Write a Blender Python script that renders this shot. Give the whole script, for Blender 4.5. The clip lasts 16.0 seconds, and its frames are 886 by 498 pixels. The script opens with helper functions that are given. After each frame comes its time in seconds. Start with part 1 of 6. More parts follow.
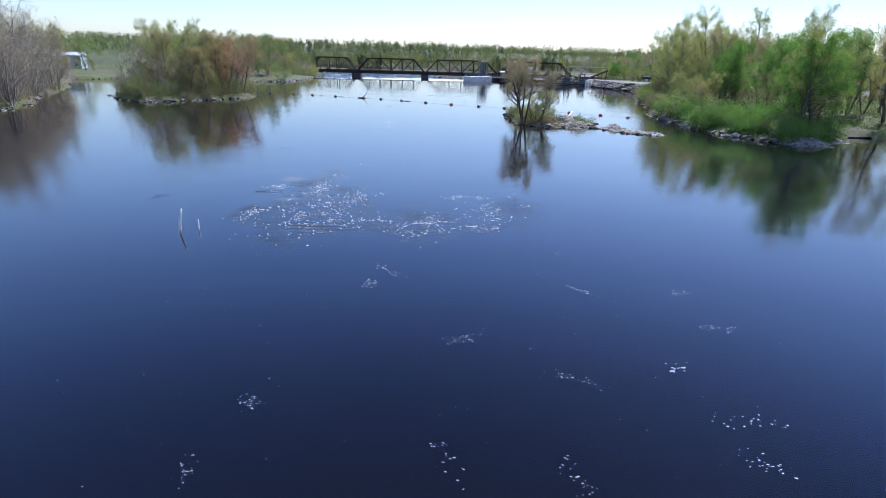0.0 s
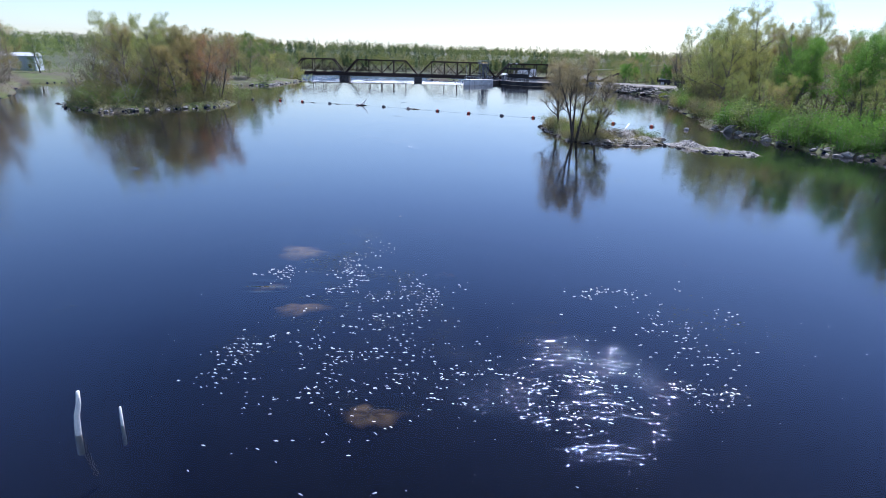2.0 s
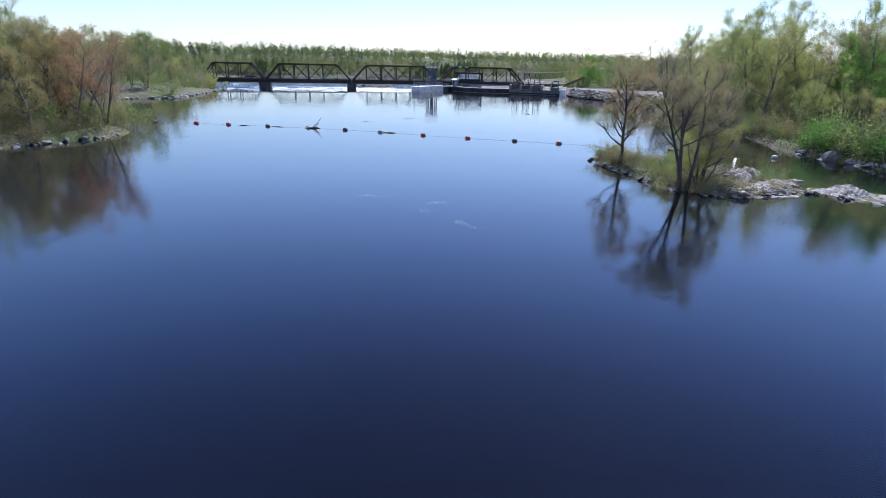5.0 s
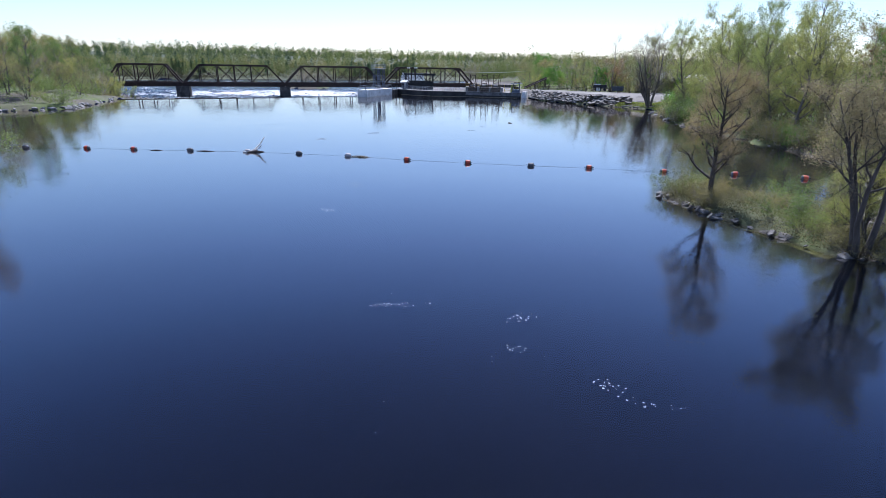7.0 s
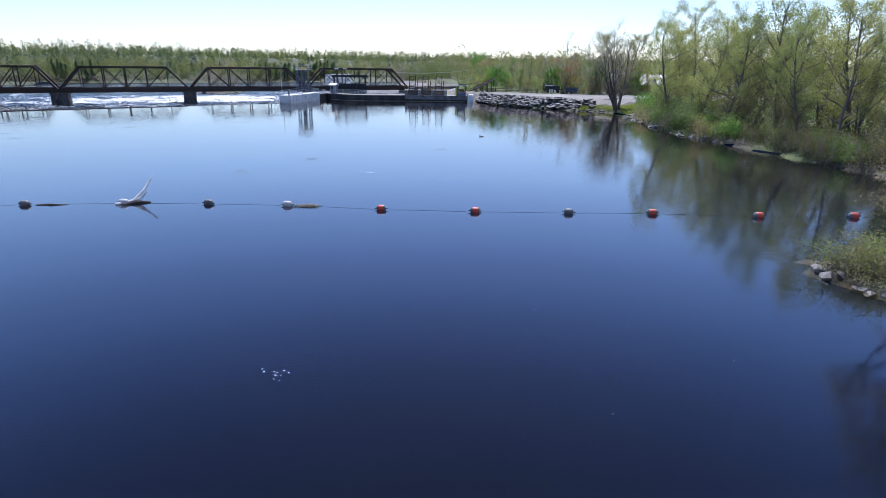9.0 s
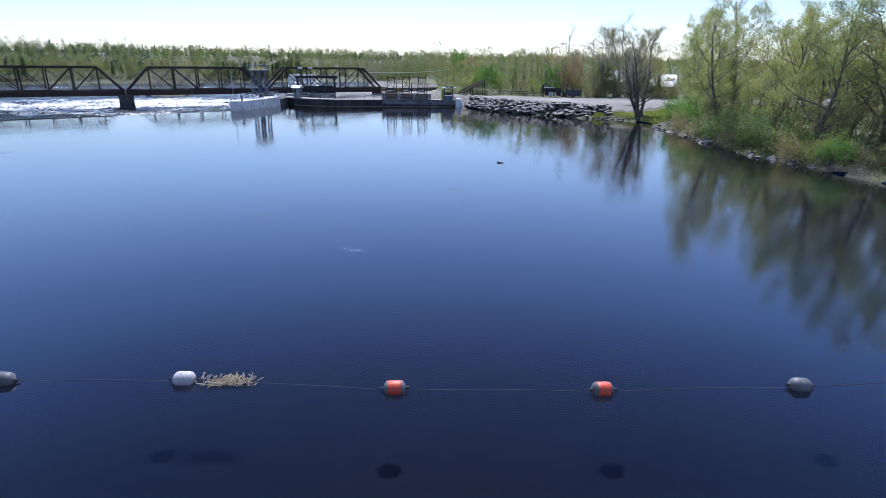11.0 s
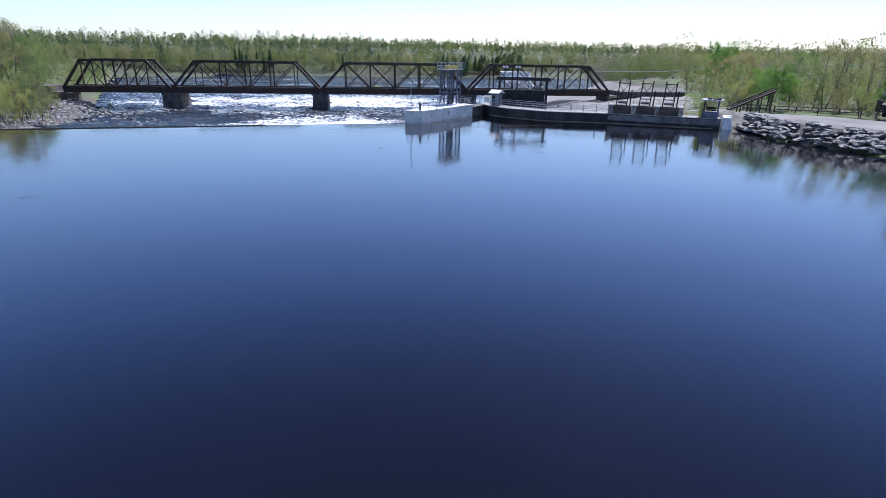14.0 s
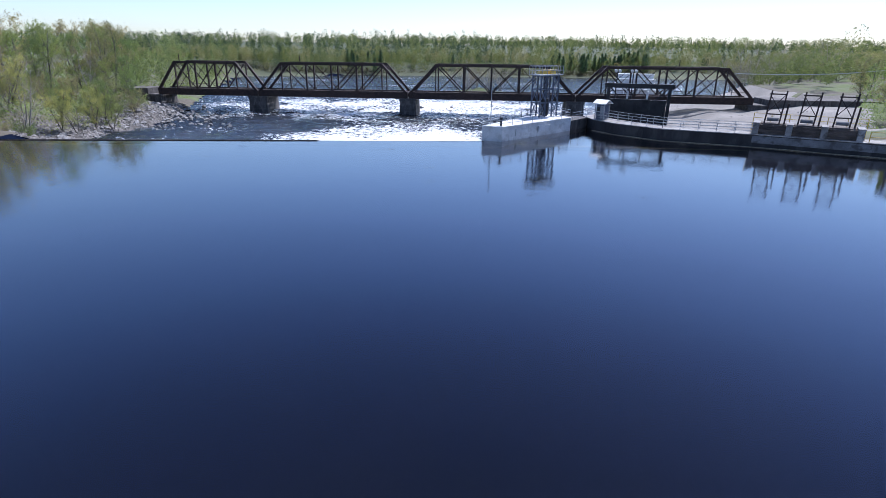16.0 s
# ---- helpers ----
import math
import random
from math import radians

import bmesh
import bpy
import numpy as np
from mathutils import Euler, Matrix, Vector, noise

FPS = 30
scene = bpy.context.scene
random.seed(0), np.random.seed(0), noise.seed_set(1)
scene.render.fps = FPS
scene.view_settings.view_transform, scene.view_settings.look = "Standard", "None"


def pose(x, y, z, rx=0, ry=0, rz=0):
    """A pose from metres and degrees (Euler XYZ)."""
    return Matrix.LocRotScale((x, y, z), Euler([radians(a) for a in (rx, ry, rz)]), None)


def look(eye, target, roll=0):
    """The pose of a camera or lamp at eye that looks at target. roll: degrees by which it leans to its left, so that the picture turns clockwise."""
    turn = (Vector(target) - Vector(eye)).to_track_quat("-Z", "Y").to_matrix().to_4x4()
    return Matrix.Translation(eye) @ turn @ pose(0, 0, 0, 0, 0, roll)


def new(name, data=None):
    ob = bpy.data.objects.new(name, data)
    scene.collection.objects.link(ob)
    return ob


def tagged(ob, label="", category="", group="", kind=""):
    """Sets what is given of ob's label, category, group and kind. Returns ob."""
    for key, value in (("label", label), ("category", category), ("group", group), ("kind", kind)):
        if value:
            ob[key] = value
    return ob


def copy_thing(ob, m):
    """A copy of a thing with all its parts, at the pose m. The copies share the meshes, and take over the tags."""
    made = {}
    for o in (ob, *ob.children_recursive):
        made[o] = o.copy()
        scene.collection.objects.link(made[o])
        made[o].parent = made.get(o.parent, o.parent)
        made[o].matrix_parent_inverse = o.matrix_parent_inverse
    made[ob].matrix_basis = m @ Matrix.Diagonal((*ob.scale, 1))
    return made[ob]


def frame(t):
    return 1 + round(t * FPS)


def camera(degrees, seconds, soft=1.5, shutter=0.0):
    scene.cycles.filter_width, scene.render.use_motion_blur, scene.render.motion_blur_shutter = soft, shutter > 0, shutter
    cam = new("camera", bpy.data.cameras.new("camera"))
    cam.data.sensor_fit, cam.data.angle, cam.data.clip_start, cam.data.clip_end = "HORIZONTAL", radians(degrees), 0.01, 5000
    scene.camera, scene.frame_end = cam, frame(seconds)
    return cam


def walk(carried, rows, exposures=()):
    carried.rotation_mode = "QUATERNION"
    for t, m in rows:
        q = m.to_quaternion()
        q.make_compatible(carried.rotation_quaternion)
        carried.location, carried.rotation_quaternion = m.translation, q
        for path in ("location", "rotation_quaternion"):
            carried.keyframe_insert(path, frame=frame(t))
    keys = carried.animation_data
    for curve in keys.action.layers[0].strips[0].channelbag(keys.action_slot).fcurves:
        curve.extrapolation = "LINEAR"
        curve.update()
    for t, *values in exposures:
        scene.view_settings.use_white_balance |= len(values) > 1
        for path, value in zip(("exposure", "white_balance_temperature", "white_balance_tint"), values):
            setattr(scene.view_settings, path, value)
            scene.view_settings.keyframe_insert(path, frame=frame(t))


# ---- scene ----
EXPOSURE, KELVIN, TINT = 0.87, 5480.0, 17.5
cam = camera(77.9, 16.0, soft=0.8)
# seconds, x, y, z, yaw, pitch, lean to the right
PATH = [
    (0, 0.93, 1.11, 10.64, -0.01, -19.70, -1.56),
    (0.5, -0.70, 5.82, 10.36, 0.05, -19.68, -1.59),
    (1, -2.34, 10.59, 10.22, 0.10, -19.64, -1.64),
    (1.5, -4.01, 15.34, 10.16, -0.10, -19.59, -1.62),
    (2, -5.74, 20.18, 10.06, -1.97, -19.46, -1.59),
    (2.5, -7.56, 25.03, 10.06, -4.40, -19.33, -1.55),
    (3, -9.31, 29.94, 10.09, -4.49, -19.30, -1.58),
    (3.5, -10.94, 34.89, 10.10, -5.69, -19.24, -1.51),
    (6, -16.83, 60.48, 10.15, -13.35, -19.04, -1.21),
    (6.5, -17.37, 65.66, 10.12, -14.85, -19.04, -1.12),
    (7, -17.59, 70.99, 10.00, -17.72, -18.96, -1.06),
    (7.5, -17.62, 76.21, 9.89, -20.21, -18.93, -1.01),
    (8, -17.40, 81.50, 9.82, -21.60, -18.89, -0.97),
    (8.5, -16.89, 86.80, 9.73, -23.07, -18.83, -0.91),
    (9, -16.01, 92.19, 9.73, -25.91, -18.81, -0.79),
    (11.5, -7.71, 118.88, 9.80, -29.20, -18.95, -0.75),
    (12, -5.57, 124.13, 9.89, -26.69, -19.07, -0.80),
    (12.5, -3.27, 129.49, 9.98, -22.72, -19.25, -0.85),
    (13, -1.06, 134.85, 10.12, -18.00, -19.46, -0.95),
    (13.5, 1.04, 140.06, 10.34, -11.64, -19.72, -1.01),
    (14, 3.07, 145.09, 10.45, -6.96, -19.93, -0.98),
    (14.5, 4.91, 149.84, 10.59, -2.85, -20.13, -0.92),
    (15, 6.65, 154.22, 10.79, 0.40, -20.28, -0.86),
    (15.5, 8.05, 157.87, 10.95, 3.34, -20.35, -0.76),
    (16, 8.87, 160.94, 10.95, 5.21, -20.28, -0.58),
]
walk(cam, [(t, pose(x, y, z, 0, 0, yaw) @ pose(0, 0, 0, 90 + pitch, 0, 0) @ pose(0, 0, 0, 0, 0, -lean)) for t, x, y, z, yaw, pitch, lean in PATH], exposures=[(0.0, EXPOSURE, KELVIN, TINT), (16.0, EXPOSURE, KELVIN, TINT)])

# ---- light ----
SUN_EL, SUN_AZ = 56.0, 30.0          # degrees up, and to the right of the way ahead
world = bpy.data.worlds.new("sky")
scene.world = world
world.use_nodes = True
wn = world.node_tree
sky = wn.nodes.new("ShaderNodeTexSky")
sky.sky_type = "NISHITA"
sky.sun_disc = False
sky.sun_elevation = radians(SUN_EL)
sky.sun_rotation = radians(SUN_AZ)
sky.air_density, sky.dust_density, sky.ozone_density = 1.0, 0.45, 3.0
wn.links.new(sky.outputs["Color"], wn.nodes["Background"].inputs["Color"])
wn.nodes["Background"].inputs["Strength"].default_value = 0.087
sun_data = bpy.data.lights.new("sun", "SUN")
sun_data.energy, sun_data.angle, sun_data.color = 4.1, radians(0.55), (1.0, 0.95, 0.87)
sun = new("sun", sun_data)
sun.matrix_world = look((0, 0, 60), Vector((0, 0, 60)) - Vector((math.sin(radians(SUN_AZ)) * math.cos(radians(SUN_EL)), math.cos(radians(SUN_AZ)) * math.cos(radians(SUN_EL)), math.sin(radians(SUN_EL)))))

# ---- materials ----


def nodes_of(name):
    m = bpy.data.materials.new(name)
    m.use_nodes = True
    nt = m.node_tree
    return m, nt, nt.nodes["Principled BSDF"], nt.nodes["Material Output"]


def put(nt, kind, **values):
    n = nt.nodes.new(kind)
    for k, v in values.items():
        n.inputs[k.replace("_", " ")].default_value = v
    return n


def coords(nt, stretch=(1, 1, 1)):
    g = nt.nodes.new("ShaderNodeNewGeometry")
    mp = nt.nodes.new("ShaderNodeMapping")
    mp.inputs["Scale"].default_value = stretch
    nt.links.new(g.outputs["Position"], mp.inputs["Vector"])
    return mp.outputs["Vector"]


def noise_node(nt, vec, scale, detail=4.0, rough=0.55):
    n = put(nt, "ShaderNodeTexNoise", Scale=scale, Detail=detail, Roughness=rough)
    nt.links.new(vec, n.inputs["Vector"])
    return n.outputs["Fac"]


def ramp(nt, fac, stops):
    r = nt.nodes.new("ShaderNodeValToRGB")
    e = r.color_ramp.elements
    while len(e) < len(stops):
        e.new(0.5)
    for i, (p, c) in enumerate(stops):
        e[i].position = p
        e[i].color = (*c, 1)
    nt.links.new(fac, r.inputs["Fac"])
    return r.outputs["Color"]


def mix_col(nt, fac, a, b, mode="MIX"):
    m = nt.nodes.new("ShaderNodeMix")
    m.data_type, m.blend_type = "RGBA", mode
    for sock, v in ((m.inputs[0], fac), (m.inputs[6], a), (m.inputs[7], b)):
        if isinstance(v, (int, float)):
            sock.default_value = v
        elif isinstance(v, tuple):
            sock.default_value = (*v, 1)
        else:
            nt.links.new(v, sock)
    return m.outputs[2]


def calc(nt, op, a, b=0.0, c=0.0):
    m = nt.nodes.new("ShaderNodeMath")
    m.operation = op
    for i, v in enumerate((a, b, c)):
        if isinstance(v, (int, float)):
            m.inputs[i].default_value = v
        else:
            nt.links.new(v, m.inputs[i])
    return m.outputs[0]


def bumped(nt, bs, height, strength, distance):
    b = put(nt, "ShaderNodeBump", Strength=strength, Distance=distance)
    nt.links.new(height, b.inputs["Height"])
    nt.links.new(b.outputs["Normal"], bs.inputs["Normal"])


def surface(name, dark, light, scale=1.5, rough=0.8, metal=0.0, bump=0.3, fine=14.0, stretch=(1, 1, 1), stain=None, vary=0.25):
    """A worn surface: two scales of variation, an optional stain colour, relief."""
    m, nt, bs, out = nodes_of(name)
    vec = coords(nt, stretch)
    big, small = noise_node(nt, vec, scale), noise_node(nt, vec, fine, 3.0)
    col = mix_col(nt, ramp(nt, big, [(0.32, (0, 0, 0)), (0.68, (1, 1, 1))]), dark, light)
    col = mix_col(nt, 0.55, col, ramp(nt, small, [(0.25, (0.3, 0.3, 0.3)), (0.75, (0.75, 0.75, 0.75))]), "OVERLAY")
    if stain:
        patch = noise_node(nt, vec, scale * 2.3, 5.0)
        col = mix_col(nt, ramp(nt, patch, [(0.52, (0, 0, 0)), (0.66, (1, 1, 1))]), col, stain)
    if vary:
        info = nt.nodes.new("ShaderNodeObjectInfo")
        col = mix_col(nt, 1.0, col, ramp(nt, info.outputs["Random"], [(0.0, (1 - vary,) * 3), (1.0, (1.0,) * 3)]), "MULTIPLY")
    nt.links.new(col, bs.inputs["Base Color"])
    bs.inputs["Roughness"].default_value, bs.inputs["Metallic"].default_value = rough, metal
    if bump:
        bumped(nt, bs, calc(nt, "ADD", small, big), bump, 0.05)
    return m


def foliage(name, tones, through_light=0.45, rough=0.6):
    """Leaves: every leaf its own tone, some light passing through."""
    m, nt, bs, out = nodes_of(name)
    geo, info = nt.nodes.new("ShaderNodeNewGeometry"), nt.nodes.new("ShaderNodeObjectInfo")
    n = len(tones)
    col = ramp(nt, geo.outputs["Random Per Island"], [(i / (n - 1), c) for i, c in enumerate(tones)])
    patch = noise_node(nt, coords(nt), 0.22, 3.0)
    col = mix_col(nt, 1.0, col, ramp(nt, patch, [(0.3, (0.72, 0.75, 0.7)), (0.7, (1.15, 1.1, 1.0))]), "MULTIPLY")
    col = mix_col(nt, 1.0, col, ramp(nt, info.outputs["Random"], [(0, (0.78, 0.86, 0.8)), (0.5, (1, 1, 1)), (1, (1.2, 1.08, 0.95))]), "MULTIPLY")
    nt.links.new(col, bs.inputs["Base Color"])
    bs.inputs["Roughness"].default_value = rough
    bs.inputs["Specular IOR Level"].default_value = 0.25
    tr, mx = nt.nodes.new("ShaderNodeBsdfTranslucent"), nt.nodes.new("ShaderNodeMixShader")
    nt.links.new(mix_col(nt, 1.0, col, (1.15, 1.22, 0.8), "MULTIPLY"), tr.inputs["Color"])
    mx.inputs[0].default_value = through_light
    nt.links.new(bs.outputs[0], mx.inputs[1])
    nt.links.new(tr.outputs[0], mx.inputs[2])
    nt.links.new(mx.outputs[0], out.inputs["Surface"])
    return m


bark = surface("bark", (0.08, 0.068, 0.06), (0.2, 0.17, 0.15), 2.0, 0.9, bump=0.6, stretch=(1, 1, 0.3))
bark_pale = surface("bark_pale", (0.2, 0.17, 0.15), (0.4, 0.36, 0.32), 2.0, 0.9, bump=0.5, stretch=(1, 1, 0.3))
bark_dark = surface("bark_dark", (0.045, 0.037, 0.033), (0.12, 0.1, 0.088), 2.0, 0.9, bump=0.6, stretch=(1, 1, 0.3))
leaf_light = foliage("leaf_light", [(0.24, 0.255, 0.108), (0.315, 0.335, 0.145), (0.39, 0.4, 0.2)], 0.5)
leaf_wood = foliage("leaf_wood", [(0.105, 0.13, 0.062), (0.15, 0.18, 0.083), (0.2, 0.225, 0.11)], 0.5)
# brush whose colour is darkened for the shade under trees and banks
shade_brush_mat = foliage("dead_brush", [(0.06, 0.054, 0.036), (0.095, 0.085, 0.055), (0.13, 0.115, 0.075)], 0.4)
leaf_fresh = foliage("leaf_fresh", [(0.14, 0.185, 0.078), (0.2, 0.255, 0.105), (0.265, 0.315, 0.15)], 0.5)
leaf_green = foliage("leaf_green", [(0.095, 0.19, 0.042), (0.15, 0.28, 0.065), (0.21, 0.36, 0.095)], 0.5)
leaf_olive = foliage("leaf_olive", [(0.215, 0.19, 0.108), (0.29, 0.255, 0.15), (0.365, 0.32, 0.2)], 0.5)
leaf_red = foliage("leaf_red", [(0.24, 0.13, 0.095), (0.33, 0.18, 0.14), (0.33, 0.23, 0.15)], 0.5)
leaf_bud = foliage("leaf_bud", [(0.2, 0.165, 0.14), (0.28, 0.235, 0.19), (0.31, 0.275, 0.2)], 0.5)
spruce_needle = foliage("spruce_needle", [(0.1, 0.15, 0.095), (0.15, 0.215, 0.13), (0.2, 0.275, 0.165)], 0.5)
needle = foliage("needle", [(0.03, 0.055, 0.035), (0.05, 0.085, 0.05), (0.075, 0.115, 0.065)], 0.4)
grass_mat = foliage("grass_blades", [(0.11, 0.17, 0.03), (0.19, 0.27, 0.05), (0.27, 0.33, 0.09), (0.3, 0.25, 0.12)], 0.35)
shore_mat = surface("shore_stone", (0.07, 0.062, 0.056), (0.27, 0.25, 0.23), 0.8, 0.85, bump=0.7, fine=9, stain=(0.1, 0.08, 0.065), vary=0.4)
rock_mat = surface("rock", (0.12, 0.115, 0.11), (0.36, 0.345, 0.33), 0.9, 0.85, bump=0.7, fine=9, stain=(0.2, 0.17, 0.13), vary=0.35)
quarry_mat = surface("quarry_stone", (0.13, 0.12, 0.11), (0.38, 0.35, 0.32), 1.1, 0.85, bump=0.7, fine=9, stain=(0.13, 0.115, 0.1), vary=0.5)
ledge_mat = surface("ledge_rock", (0.11, 0.1, 0.092), (0.4, 0.37, 0.34), 1.1, 0.85, bump=1.0, fine=8, stain=(0.16, 0.14, 0.1), vary=0.2)
concrete = surface("concrete", (0.53, 0.53, 0.525), (0.68, 0.68, 0.675), 0.6, 0.85, bump=0.15, stain=(0.48, 0.475, 0.465), vary=0.1)
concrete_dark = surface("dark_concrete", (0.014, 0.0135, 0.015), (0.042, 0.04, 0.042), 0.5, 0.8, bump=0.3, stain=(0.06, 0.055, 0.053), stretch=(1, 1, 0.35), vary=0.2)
concrete_mid = surface("grey_concrete", (0.1, 0.1, 0.105), (0.2, 0.2, 0.205), 0.7, 0.85, bump=0.2, stain=(0.08, 0.078, 0.076))
weathered = surface("weathered_concrete", (0.2, 0.185, 0.17), (0.36, 0.34, 0.32), 0.7, 0.85, bump=0.2, stain=(0.14, 0.125, 0.11))
pier_stone = surface("pier_stone", (0.048, 0.042, 0.04), (0.13, 0.115, 0.106), 0.8, 0.9, bump=0.5, stain=(0.18, 0.16, 0.142), stretch=(1, 1, 0.4))
rust = surface("rusted_steel", (0.018, 0.012, 0.011), (0.06, 0.035, 0.027), 1.2, 0.75, metal=0.2, bump=0.25, stain=(0.062, 0.036, 0.029))
black_steel = surface("black_steel", (0.012, 0.012, 0.014), (0.035, 0.035, 0.038), 1.0, 0.6, metal=0.3, bump=0.15)
galv = surface("galvanised_steel", (0.3, 0.31, 0.33), (0.5, 0.51, 0.53), 2.0, 0.5, metal=0.5, bump=0.1)
blue_steel = surface("blue_grey_steel", (0.05, 0.065, 0.1), (0.13, 0.15, 0.2), 2.0, 0.55, metal=0.3, bump=0.1)
yellow_paint = surface("yellow_paint", (0.45, 0.3, 0.04), (0.6, 0.42, 0.07), 2.0, 0.6, bump=0.1)
lime_paint = surface("lime_paint", (0.32, 0.34, 0.06), (0.45, 0.47, 0.11), 2.0, 0.6, bump=0.1)
white_paint = surface("white_paint", (0.6, 0.6, 0.58), (0.8, 0.8, 0.79), 1.0, 0.6, bump=0.1)
timber = surface("weathered_timber", (0.05, 0.039, 0.032), (0.135, 0.105, 0.086), 1.5, 0.9, bump=0.4, stretch=(0.3, 1, 1))
drift = surface("bleached_wood", (0.72, 0.69, 0.65), (0.9, 0.88, 0.85), 2.0, 0.8, bump=0.4)
red_plastic = surface("orange_red_plastic", (0.42, 0.045, 0.02), (0.58, 0.085, 0.032), 2.0, 0.5, bump=0.1, vary=0.2)
dark_plastic = surface("faded_black_plastic", (0.06, 0.06, 0.07), (0.14, 0.14, 0.15), 2.0, 0.55, bump=0.1, vary=0.2)
grey_plastic = surface("faded_grey_plastic", (0.3, 0.28, 0.29), (0.46, 0.43, 0.43), 2.0, 0.55, bump=0.1, vary=0.2)
forest_floor = surface("forest_floor", (0.03, 0.04, 0.015), (0.08, 0.085, 0.035), 0.1, 0.95, bump=0.3, fine=2, vary=0)
stony_mat = surface("stony_ground", (0.035, 0.03, 0.026), (0.12, 0.105, 0.092), 0.8, 0.95, bump=0.6, fine=3, stain=(0.22, 0.2, 0.185), vary=0)
gravel_mat = surface("gravel", (0.145, 0.132, 0.117), (0.24, 0.22, 0.196), 0.12, 0.95, bump=0.4, fine=5, vary=0)
roof_metal = surface("pale_metal_roof", (0.55, 0.56, 0.57), (0.75, 0.75, 0.76), 1.0, 0.45, metal=0.2, bump=0.1)
glass_dark = surface("window_glass", (0.02, 0.025, 0.03), (0.05, 0.055, 0.06), 1.0, 0.08, bump=0.0)
debris_mat = surface("reed_debris", (0.2, 0.16, 0.1), (0.4, 0.34, 0.24), 6.0, 0.95, bump=0.5)


def ground_material():
    m, nt, bs, out = nodes_of("bank_soil")
    vec = coords(nt)
    big, mid, small = noise_node(nt, vec, 0.07), noise_node(nt, vec, 0.6, 5.0), noise_node(nt, vec, 5.0, 3.0)
    grass = mix_col(nt, mid, (0.045, 0.06, 0.018), (0.12, 0.15, 0.04))
    soil = mix_col(nt, small, (0.05, 0.042, 0.03), (0.13, 0.11, 0.08))
    col = mix_col(nt, ramp(nt, big, [(0.42, (0, 0, 0)), (0.56, (1, 1, 1))]), soil, grass)
    nt.links.new(col, bs.inputs["Base Color"])
    bs.inputs["Roughness"].default_value = 0.95
    bumped(nt, bs, small, 0.6, 0.1)
    return m


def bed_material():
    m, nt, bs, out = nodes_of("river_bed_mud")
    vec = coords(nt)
    # near-black navy carries the water's depth: light it absorbs and scatters
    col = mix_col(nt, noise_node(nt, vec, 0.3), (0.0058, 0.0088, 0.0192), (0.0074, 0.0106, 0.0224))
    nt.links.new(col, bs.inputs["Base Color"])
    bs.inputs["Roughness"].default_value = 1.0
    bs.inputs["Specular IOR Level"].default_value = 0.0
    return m


